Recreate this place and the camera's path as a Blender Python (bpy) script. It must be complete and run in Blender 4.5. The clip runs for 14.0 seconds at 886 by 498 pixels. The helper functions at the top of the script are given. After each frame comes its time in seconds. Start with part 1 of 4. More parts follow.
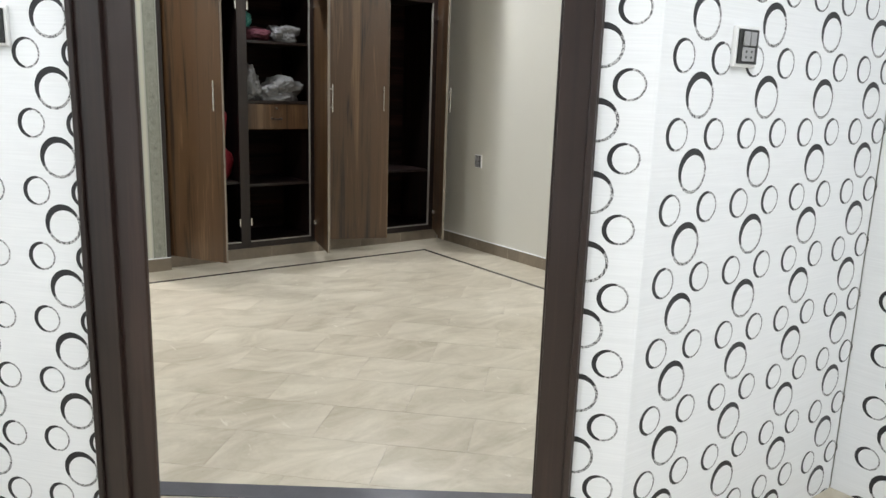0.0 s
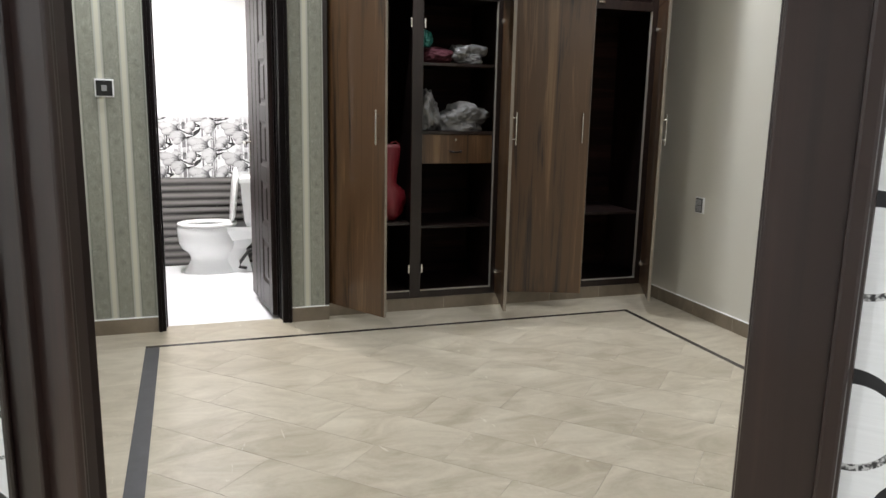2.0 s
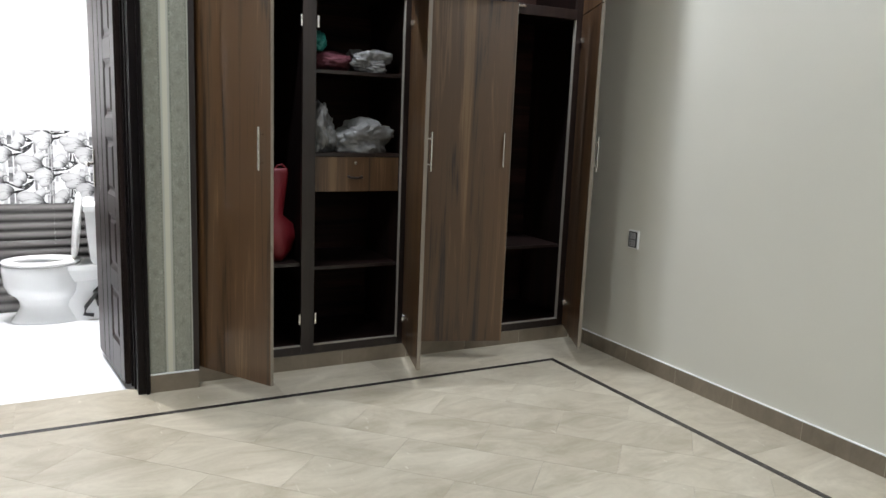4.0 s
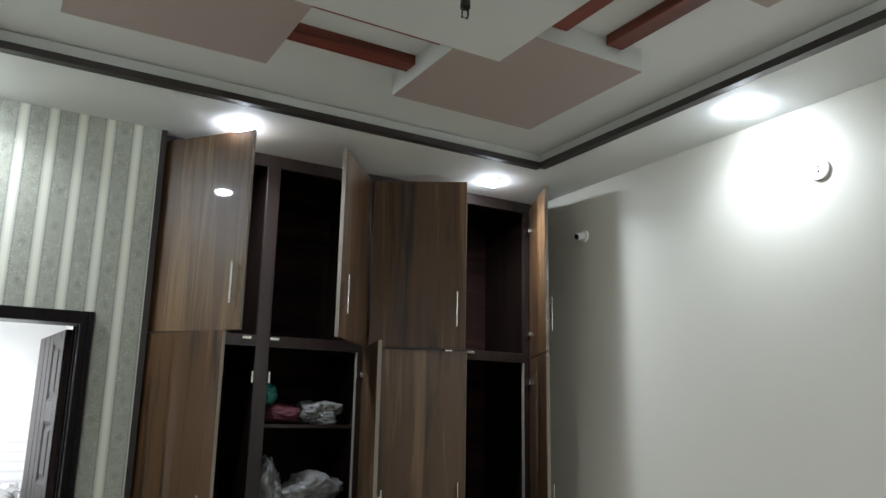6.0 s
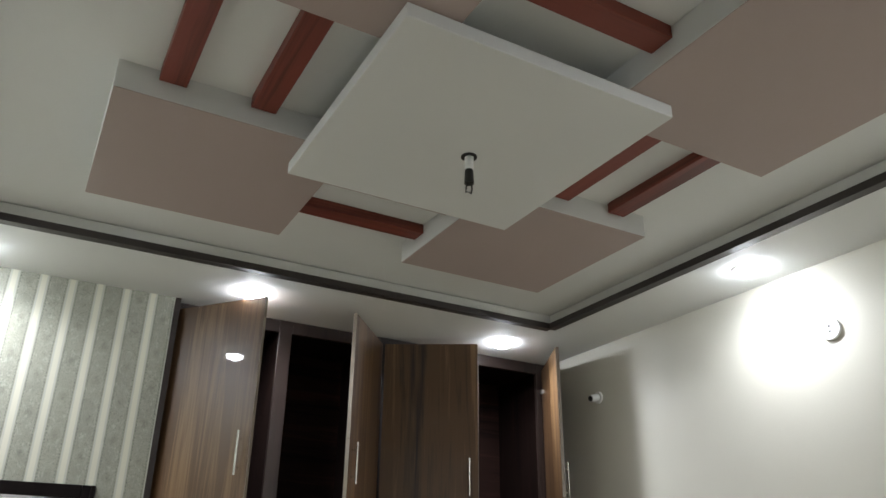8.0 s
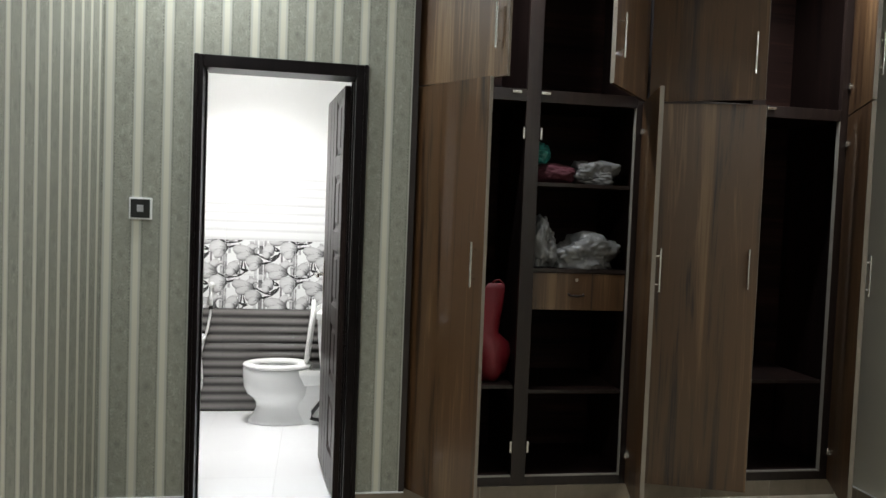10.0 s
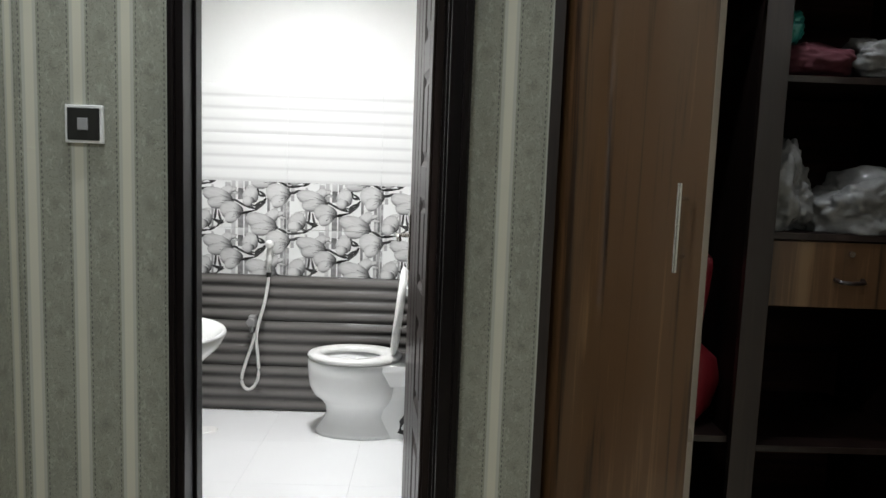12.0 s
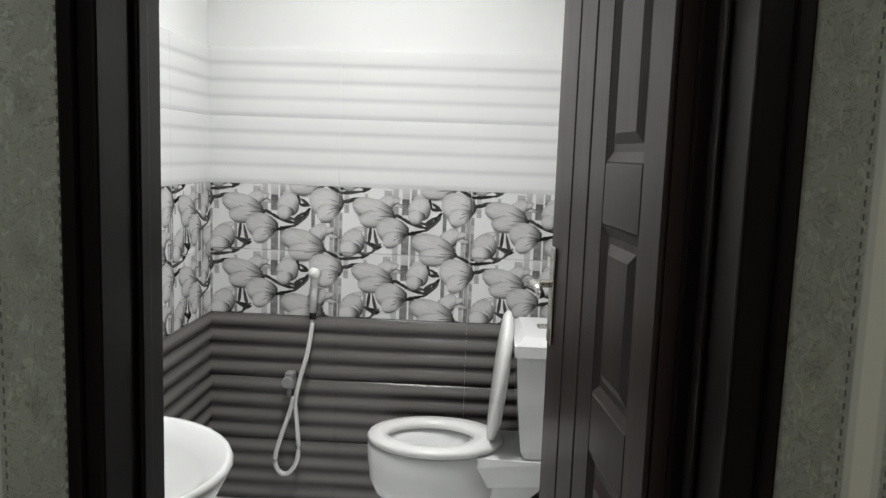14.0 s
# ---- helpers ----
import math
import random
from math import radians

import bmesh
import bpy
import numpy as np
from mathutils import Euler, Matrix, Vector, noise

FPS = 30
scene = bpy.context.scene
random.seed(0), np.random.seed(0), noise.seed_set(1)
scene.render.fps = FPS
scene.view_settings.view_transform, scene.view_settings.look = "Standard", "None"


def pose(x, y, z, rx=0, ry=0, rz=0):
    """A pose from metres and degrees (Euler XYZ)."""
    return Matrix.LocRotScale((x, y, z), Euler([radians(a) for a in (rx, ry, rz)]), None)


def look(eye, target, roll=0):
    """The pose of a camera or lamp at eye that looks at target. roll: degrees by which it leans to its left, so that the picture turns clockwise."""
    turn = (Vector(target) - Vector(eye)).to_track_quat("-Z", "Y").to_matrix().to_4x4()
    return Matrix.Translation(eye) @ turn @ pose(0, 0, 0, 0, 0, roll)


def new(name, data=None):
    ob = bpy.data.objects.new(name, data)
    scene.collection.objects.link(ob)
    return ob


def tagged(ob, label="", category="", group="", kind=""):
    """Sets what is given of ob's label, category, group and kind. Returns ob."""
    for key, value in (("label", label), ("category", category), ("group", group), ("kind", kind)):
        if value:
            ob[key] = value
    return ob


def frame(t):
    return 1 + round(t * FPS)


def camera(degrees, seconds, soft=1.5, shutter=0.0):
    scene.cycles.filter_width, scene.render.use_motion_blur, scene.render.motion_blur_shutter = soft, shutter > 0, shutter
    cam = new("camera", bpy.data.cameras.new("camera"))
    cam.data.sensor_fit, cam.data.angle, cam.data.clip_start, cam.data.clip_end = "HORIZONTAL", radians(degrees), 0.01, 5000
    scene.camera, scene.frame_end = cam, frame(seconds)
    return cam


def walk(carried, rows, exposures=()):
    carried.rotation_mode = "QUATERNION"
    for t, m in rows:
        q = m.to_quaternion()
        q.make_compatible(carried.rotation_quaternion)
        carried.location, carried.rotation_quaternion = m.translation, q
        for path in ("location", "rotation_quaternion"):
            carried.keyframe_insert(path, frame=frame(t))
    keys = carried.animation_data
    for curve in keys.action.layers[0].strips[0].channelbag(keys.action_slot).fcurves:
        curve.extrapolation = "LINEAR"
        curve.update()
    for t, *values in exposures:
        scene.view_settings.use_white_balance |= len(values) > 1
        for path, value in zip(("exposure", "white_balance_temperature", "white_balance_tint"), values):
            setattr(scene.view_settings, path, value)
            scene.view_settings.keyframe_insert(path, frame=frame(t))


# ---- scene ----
import functools

cam = camera(60.7, 14.0)
PATH = [
    (0, (0.202, 0.056, 1.351), (1.368, 1.626, 0.932), 1.8),
    (0.5, (0.385, 0.164, 1.337), (1.452, 1.806, 0.932), 1.2),
    (1, (0.591, 0.368, 1.315), (1.573, 2.068, 0.935), 0.9),
    (1.5, (0.829, 0.553, 1.363), (1.637, 2.346, 0.998), 1.0),
    (2, (0.963, 0.766, 1.41), (1.593, 2.624, 1.023), 1.2),
    (2.2, (0.99, 0.872, 1.414), (1.583, 2.741, 1.022), 2.0),
    (4.3, (1.117, 1.665, 1.427), (2.12, 3.365, 1.106), 1.9),
    (4.4, (1.11, 1.673, 1.415), (2.13, 3.37, 1.129), 1.6),
    (4.5, (1.129, 1.663, 1.441), (2.148, 3.364, 1.184), 1.7),
    (5, (1.155, 1.681, 1.57), (2.186, 3.394, 1.548), 1.9),
    (5.5, (1.169, 1.633, 1.635), (2.176, 3.345, 1.868), 1.8),
    (6, (1.174, 1.586, 1.706), (2.158, 3.273, 2.136), 1.1),
    (6.5, (1.17, 1.564, 1.734), (2.12, 3.199, 2.385), 0.4),
    (7, (1.184, 1.582, 1.777), (2.102, 3.168, 2.578), 0.1),
    (7.5, (1.165, 1.545, 1.769), (2.067, 3.111, 2.627), 0.2),
    (8, (1.181, 1.557, 1.749), (2.066, 3.155, 2.564), 0.7),
    (8.5, (1.228, 1.577, 1.689), (2.053, 3.334, 2.17), 1.7),
    (9, (1.247, 1.645, 1.582), (1.869, 3.537, 1.77), 2.4),
    (9.2, (1.262, 1.649, 1.54), (1.801, 3.571, 1.658), 2.5),
    (11.5, (1.44, 2.947, 1.407), (1.571, 4.929, 1.169), 1.9),
    (12, (1.461, 3.439, 1.379), (1.493, 5.425, 1.142), 2.1),
    (12.5, (1.445, 3.799, 1.393), (1.447, 5.783, 1.146), 1.8),
    (13, (1.416, 4.157, 1.389), (1.3, 6.138, 1.14), 1.9),
    (13.3, (1.34, 4.33, 1.372), (1.21, 6.31, 1.121), 1.9),
    (13.5, (1.294, 4.439, 1.379), (1.16, 6.419, 1.125), 1.5),
    (14, (1.217, 4.646, 1.356), (1.125, 6.628, 1.109), 2.0),
]
EXPOSURES = [(0.0, 0.45, 6550, 14), (1.0, 0.42, 6550, 15), (2.0, 0.1, 6650, 15), (4.5, 0.24, 6300, 13), (5.0, 0.13, 6250, 14), (5.5, -0.05, 6050, 11), (6.0, -0.2, 6200, 11), (7.5, -0.18, 6500, 14),
             (9.0, -0.3, 6650, 12), (11.5, -0.42, 6500, 10), (12.5, -0.76, 6550, 11), (14.0, -1.04, 6600, 10)]
walk(cam, [(t, look(eye, target, roll)) for t, eye, target, roll in PATH], EXPOSURES)

# ---- world and lights ----
world = bpy.data.worlds.new("world")
scene.world = world
world.use_nodes = True
world.node_tree.nodes["Background"].inputs[0].default_value = (0.02, 0.025, 0.03, 1)
world.node_tree.nodes["Background"].inputs[1].default_value = 0.3

SOFFIT = 3.11          # underside of the ceiling border
# x, y and share of the power of each
ROOM_LAMPS = [(0.82, 5.20, 1.1), (2.095, 5.195, 1.25), (3.655, 5.265, 1.25), (3.985, 3.70, 0.42), (3.985, 2.20, 0.35), (2.75, 1.95, 0.45), (0.62, 3.68, 1.5)]
HALL_LAMPS = [(0.9, 0.1), (2.2, -0.8), (-0.7, 0.9), (-0.7, 2.6)]
BATH_LAMPS = [(0.86, 6.65)]
ROOM_W, HALL_W, BATH_W = 12.8, 14.8, 30.5


def lamp(x, y, z, watts, colour, size=0.085, spread=150):
    data = bpy.data.lights.new("downlight", "AREA")
    data.shape, data.size, data.energy, data.color, data.spread = "DISK", size, watts, colour, radians(spread)
    ob = new("downlight_beam", data)
    ob.matrix_world = pose(x, y, z)
    return ob


for x, y, share in ROOM_LAMPS:
    lamp(x, y, SOFFIT - 0.032, ROOM_W * share, (0.88, 0.94, 1.0))
for x, y in HALL_LAMPS:
    lamp(x, y, 3.05 - 0.032, HALL_W, (0.91, 0.97, 1.0))
for x, y in BATH_LAMPS:
    lamp(x, y, 2.75, BATH_W, (0.98, 0.985, 1.0), 0.3, 112)


# ---- materials ----
class Net:
    """A short way to write node trees."""

    def __init__(self, name):
        self.mat = bpy.data.materials.new(name)
        self.mat.use_nodes = True
        self.t = self.mat.node_tree
        self.bsdf = self.t.nodes["Principled BSDF"]

    def put(self, socket, v):
        if isinstance(v, bpy.types.NodeSocket):
            self.t.links.new(v, socket)
        elif isinstance(v, tuple) and len(v) == 3 and socket.type == "RGBA":
            socket.default_value = (*v, 1)
        else:
            socket.default_value = v

    def node(self, kind, operation=None):
        n = self.t.nodes.new(kind)
        if operation:
            n.operation = operation
        return n

    def m(self, op, a, b=0.0, c=0.0, clamp=False):
        n = self.node("ShaderNodeMath", op)
        n.use_clamp = clamp
        for i, v in enumerate((a, b, c)):
            self.put(n.inputs[i], v)
        return n.outputs[0]

    def coords(self, kind="Object"):
        return self.node("ShaderNodeTexCoord").outputs[kind]

    def xyz(self, v):
        n = self.node("ShaderNodeSeparateXYZ")
        self.put(n.inputs[0], v)
        return n.outputs

    def vec(self, x, y, z):
        n = self.node("ShaderNodeCombineXYZ")
        for i, v in enumerate((x, y, z)):
            self.put(n.inputs[i], v)
        return n.outputs[0]

    def scaled(self, v, s):
        n = self.node("ShaderNodeMapping")
        self.put(n.inputs[0], v)
        n.inputs["Scale"].default_value = s
        return n.outputs[0]

    def noise(self, v, scale, detail=4.0, rough=0.55, distort=0.0):
        n = self.node("ShaderNodeTexNoise")
        self.put(n.inputs["Vector"], v)
        n.inputs["Scale"].default_value, n.inputs["Detail"].default_value = scale, detail
        n.inputs["Roughness"].default_value, n.inputs["Distortion"].default_value = rough, distort
        return n.outputs[0]

    def ramp(self, fac, stops, interp="LINEAR"):
        n = self.node("ShaderNodeValToRGB")
        self.put(n.inputs[0], fac)
        n.color_ramp.interpolation = interp
        while len(n.color_ramp.elements) < len(stops):
            n.color_ramp.elements.new(0.5)
        for e, (p, c) in zip(n.color_ramp.elements, stops):
            e.position, e.color = p, (*c, 1)
        return n.outputs[0]

    def mix(self, fac, a, b, blend="MIX"):
        n = self.node("ShaderNodeMix")
        n.data_type, n.blend_type = "RGBA", blend
        self.put(n.inputs[0], fac)
        self.put(n.inputs[6], a)
        self.put(n.inputs[7], b)
        return n.outputs[2]

    def band(self, v, lo, hi, soft=0.02):
        """1 between lo and hi, 0 outside."""
        a = self.m("DIVIDE", self.m("SUBTRACT", v, lo), soft, clamp=True)
        b = self.m("DIVIDE", self.m("SUBTRACT", hi, v), soft, clamp=True)
        return self.m("MULTIPLY", a, b)

    def bump(self, h, strength=0.3, dist=0.002):
        n = self.node("ShaderNodeBump")
        n.inputs["Strength"].default_value, n.inputs["Distance"].default_value = strength, dist
        self.put(n.inputs["Height"], h)
        self.t.links.new(n.outputs[0], self.bsdf.inputs["Normal"])

    def done(self, colour=None, rough=0.5, metal=0.0, spec=0.5, coat=0.0):
        if colour is not None:
            self.put(self.bsdf.inputs["Base Color"], colour)
        self.put(self.bsdf.inputs["Roughness"], rough)
        self.put(self.bsdf.inputs["Metallic"], metal)
        self.put(self.bsdf.inputs["Specular IOR Level"], spec)
        self.put(self.bsdf.inputs["Coat Weight"], coat)
        return self.mat


def plain(name, colour, rough=0.5, metal=0.0, vary=0.06, scale=6.0, grain=120.0, bump=0.05, spec=0.5, coat=0.0):
    """A painted or moulded surface with faint unevenness at two scales."""
    n = Net(name)
    v = n.coords()
    big, fine = n.noise(v, scale, 3), n.noise(v, grain, 2)
    k = n.m("ADD", n.m("MULTIPLY", n.m("SUBTRACT", big, 0.5), 2 * vary), n.m("MULTIPLY", n.m("SUBTRACT", fine, 0.5), vary))
    grey = n.m("ADD", k, 1.0)
    cc = n.node("ShaderNodeCombineColor")
    for i in range(3):
        n.put(cc.inputs[i], grey)
    col = n.mix(1.0, colour, cc.outputs[0], "MULTIPLY")
    n.bump(fine, bump, 0.001)
    return n.done(col, n.m("ADD", rough, n.m("MULTIPLY", n.m("SUBTRACT", big, 0.5), 0.15)), metal, spec, coat)


def wood(name, dark, mid, light, rough=0.3, axis=2, coat=0.0, scale=1.0, spec=0.5):
    """Laminate with long grain along one local axis."""
    n = Net(name)
    rnd = n.node("ShaderNodeObjectInfo").outputs["Random"]
    add = n.node("ShaderNodeVectorMath", operation="ADD")
    n.put(add.inputs[0], n.coords())
    n.put(add.inputs[1], n.vec(n.m("MULTIPLY", rnd, 13.0), n.m("MULTIPLY", rnd, 7.0), n.m("MULTIPLY", rnd, 5.0)))
    long = [12.5 * scale] * 3
    long[axis] = 0.55 * scale
    v = n.scaled(add.outputs[0], tuple(long))
    fine = [110.0 * scale] * 3
    fine[axis] = 3.0 * scale
    a = n.noise(v, 1.0, 5, 0.58, 1.1)
    b = n.noise(n.scaled(add.outputs[0], tuple(fine)), 1.0, 3, 0.6)
    wide = [5.0 * scale] * 3
    wide[axis] = 0.22 * scale
    c = n.noise(n.scaled(add.outputs[0], tuple(wide)), 1.0, 2, 0.5, 0.3)
    f = n.m("ADD", n.m("ADD", n.m("MULTIPLY", a, 0.52), n.m("MULTIPLY", c, 0.33)), n.m("MULTIPLY", b, 0.15))
    col = n.ramp(f, [(0.39, dark), (0.465, mid), (0.52, mid), (0.61, light)])
    n.bump(b, 0.06, 0.001)
    return n.done(col, n.m("ADD", rough, n.m("MULTIPLY", b, 0.1)), 0.0, spec, coat)


M_WALNUT = wood("walnut_laminate", (0.018, 0.0075, 0.0026), (0.084, 0.0415, 0.0162), (0.185, 0.106, 0.048), 0.36, coat=0.45, spec=0.5)
M_DARKWOOD = wood("dark_laminate", (0.008, 0.005, 0.0045), (0.018, 0.011, 0.009), (0.032, 0.020, 0.016), 0.3, spec=0.5)
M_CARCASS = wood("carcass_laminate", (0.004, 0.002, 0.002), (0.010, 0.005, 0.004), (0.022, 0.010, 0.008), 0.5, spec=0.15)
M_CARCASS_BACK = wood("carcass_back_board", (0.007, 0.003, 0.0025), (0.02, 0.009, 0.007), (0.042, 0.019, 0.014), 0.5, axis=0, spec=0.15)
M_FRAME = wood("stained_door_frame", (0.011, 0.0055, 0.0045), (0.020, 0.0098, 0.0078), (0.035, 0.018, 0.014), 0.3, coat=0.18)
M_BATHFRAME = wood("black_brown_door_frame", (0.003, 0.002, 0.002), (0.006, 0.004, 0.004), (0.010, 0.007, 0.006), 0.26, spec=0.14)
M_DOOR = wood("stained_panel_door", (0.009, 0.005, 0.0045), (0.020, 0.0125, 0.0105), (0.036, 0.023, 0.019), 0.34, coat=0.05, spec=0.26)
M_CHROME = plain("brushed_steel", (0.72, 0.70, 0.66), 0.25, 1.0, 0.03)
M_EDGE = plain("pale_edge_band", (0.42, 0.39, 0.34), 0.3, 0.4)
M_BAND = plain("pale_brown_edge_band", (0.22, 0.185, 0.145), 0.3)
M_CREAM = plain("cream_wall_paint", (0.62, 0.60, 0.52), 0.55, vary=0.03, scale=1.5, bump=0.15)
M_CEIL = plain("white_ceiling_paint", (0.66, 0.67, 0.655), 0.7, vary=0.03, scale=2.0)
M_PINK = plain("dusty_pink_paint", (0.39, 0.315, 0.29), 0.7, vary=0.03, scale=2.0)
M_RED = wood("red_brown_beam", (0.10, 0.018, 0.010), (0.19, 0.04, 0.024), (0.27, 0.065, 0.04), 0.45, axis=0)
M_COVE = plain("dark_brown_strip_paint", (0.035, 0.028, 0.026), 0.5)
M_WHITEPAINT = plain("white_paint", (0.80, 0.81, 0.80), 0.6, vary=0.02)
M_CERAMIC = plain("white_ceramic", (0.82, 0.83, 0.82), 0.08, vary=0.01, bump=0.0, coat=0.4)
M_WPLASTIC = plain("white_plastic", (0.78, 0.78, 0.76), 0.3, vary=0.02)
M_BPLASTIC = plain("black_plastic", (0.015, 0.015, 0.014), 0.3)
M_GREYPLASTIC = plain("grey_plastic", (0.30, 0.30, 0.30), 0.35)
M_GREYSTRIP = plain("dark_grey_stone", (0.085, 0.085, 0.09), 0.22, vary=0.15, scale=14)
M_BLACKLINE = plain("black_stone", (0.035, 0.03, 0.028), 0.25, vary=0.2, scale=20)
M_GROUT = plain("grey_grout", (0.40, 0.36, 0.29), 0.8)
M_TEAL = plain("teal_plastic_film", (0.02, 0.20, 0.16), 0.3, vary=0.25, scale=25)
M_MAROON = plain("maroon_cloth", (0.075, 0.012, 0.02), 0.8, vary=0.25, scale=25)
M_REDBAG = plain("red_bag_fabric", (0.15, 0.005, 0.009), 0.55, vary=0.15, scale=15)
M_FILM = plain("clear_white_plastic_film", (0.18, 0.18, 0.173), 0.22, vary=0.2, scale=30)


def glow(name, colour, strength):
    n = Net(name)
    n.put(n.bsdf.inputs["Emission Color"], colour)
    n.bsdf.inputs["Emission Strength"].default_value = strength
    return n.done((0.8, 0.8, 0.8), 0.4)


M_LED = glow("lit_downlight_lens", (0.85, 0.93, 1.0), 230.0)


M_BATHLIGHT = glow("lit_bath_diffuser", (1.0, 0.99, 0.98), 45.0)


def marble(name, dark, light):
    """Honed beige marble, each slab with its own cloud."""
    n = Net(name)
    rnd = n.node("ShaderNodeObjectInfo").outputs["Random"]
    add = n.node("ShaderNodeVectorMath", operation="ADD")
    n.put(add.inputs[0], n.coords())
    n.put(add.inputs[1], n.vec(n.m("MULTIPLY", rnd, 31.0), n.m("MULTIPLY", rnd, 17.0), 0.0))
    v = n.scaled(add.outputs[0], (1.0, 2.2, 1.0))
    big = n.noise(v, 2.6, 7, 0.62, 1.0)
    fine = n.noise(add.outputs[0], 40.0, 4, 0.6)
    tone = n.m("ADD", n.m("MULTIPLY", big, 0.8), n.m("MULTIPLY", n.m("SUBTRACT", rnd, 0.5), 0.085))
    tone = n.m("ADD", tone, n.m("MULTIPLY", fine, 0.12))
    col = n.ramp(tone, [(0.30, dark), (0.48, tuple((a + b) / 2 for a, b in zip(dark, light))), (0.66, light)])
    scuff = n.noise(n.scaled(add.outputs[0], (9.0, 2.2, 1.0)), 1.6, 3, 0.6, 1.5)
    col = n.mix(n.m("MULTIPLY", n.band(scuff, 0.69, 1.0, 0.05), 0.55), col, (0.68, 0.65, 0.56))
    n.bump(fine, 0.03, 0.001)
    return n.done(col, n.m("ADD", 0.24, n.m("MULTIPLY", fine, 0.14)), 0.0, 0.45)


M_MARBLE = marble("beige_marble", (0.335, 0.29, 0.21), (0.56, 0.51, 0.405))
M_SKIRT = marble("brown_marble_skirting", (0.15, 0.12, 0.085), (0.27, 0.22, 0.16))


def striped_paper(axis):
    """Grey-green damask paper with narrow cream stripes; axis: the local axis across the stripes."""
    n = Net("striped_wallpaper")
    c = n.xyz(n.coords())
    u, z = c[axis], c[2]
    p = n.m("FRACT", n.m("DIVIDE", n.m("ADD", u, 10.0105), 0.1261))
    cream = n.band(p, 0.33, 0.67, 0.02)
    core = n.band(p, 0.40, 0.60, 0.02)
    dots = n.m("MULTIPLY", n.m("ADD", n.band(p, 0.275, 0.305, 0.01), n.band(p, 0.695, 0.725, 0.01)),
               n.m("GREATER_THAN", n.m("SINE", n.m("MULTIPLY", z, 420.0)), 0.0))
    v = n.vec(u, 0.0, z)
    scroll = n.noise(v, 42.0, 4, 0.55, 2.2)
    line = n.band(scroll, 0.475, 0.525, 0.02)
    pale = n.band(n.noise(n.scaled(v, (1.5, 1.0, 0.8)), 45.0, 2, 0.5, 1.8), 0.60, 1.0, 0.03)
    cell = n.noise(n.scaled(v, (1.0, 1.0, 0.55)), 11.0, 1, 0.4, 1.5)
    base = n.mix(n.m("MULTIPLY", line, 0.65), (0.285, 0.287, 0.234), (0.12, 0.12, 0.095))
    base = n.mix(n.m("MULTIPLY", n.band(cell, 0.55, 1.0, 0.1), 0.3), base, (0.20, 0.205, 0.175))
    base = n.mix(n.m("MULTIPLY", pale, 0.5), base, (0.40, 0.41, 0.34))
    # a dark medallion in each damask band, every second band half a repeat higher
    k = n.m("ADD", n.m("DIVIDE", n.m("ADD", u, 10.0105), 0.1261), 0.5)
    du = n.m("MULTIPLY", n.m("SUBTRACT", n.m("FRACT", k), 0.5), 0.1261 / 0.015)
    odd = n.m("MULTIPLY", n.m("MODULO", n.m("FLOOR", k), 2.0), 0.5)
    zz = n.m("ADD", n.m("DIVIDE", z, 0.175), odd)
    dz = n.m("MULTIPLY", n.m("SUBTRACT", n.m("FRACT", zz), 0.5), 0.175 / 0.02)
    far = n.m("ADD", n.m("SQRT", n.m("ADD", n.m("MULTIPLY", du, du), n.m("MULTIPLY", dz, dz))), n.m("MULTIPLY", n.m("SUBTRACT", scroll, 0.5), 2.5))
    base = n.mix(n.m("MULTIPLY", n.m("SUBTRACT", 1.25, far, clamp=True), 0.26), base, (0.085, 0.085, 0.075))
    arc = n.band(n.m("ABSOLUTE", n.m("SUBTRACT", far, 1.9)), -1.0, 0.12, 0.06)
    base = n.mix(n.m("MULTIPLY", arc, 0.4), base, (0.36, 0.37, 0.30))
    col = n.mix(cream, base, (0.44, 0.44, 0.38))
    col = n.mix(core, col, (0.56, 0.545, 0.45))
    col = n.mix(dots, col, (0.09, 0.09, 0.08))
    fine = n.noise(v, 300.0, 2)
    n.bump(n.m("ADD", n.m("MULTIPLY", line, -0.6), fine), 0.25, 0.001)
    return n.done(col, 0.5, 0.0, 0.4)


M_STRIPE_X, M_STRIPE_Y = striped_paper(0), striped_paper(1)


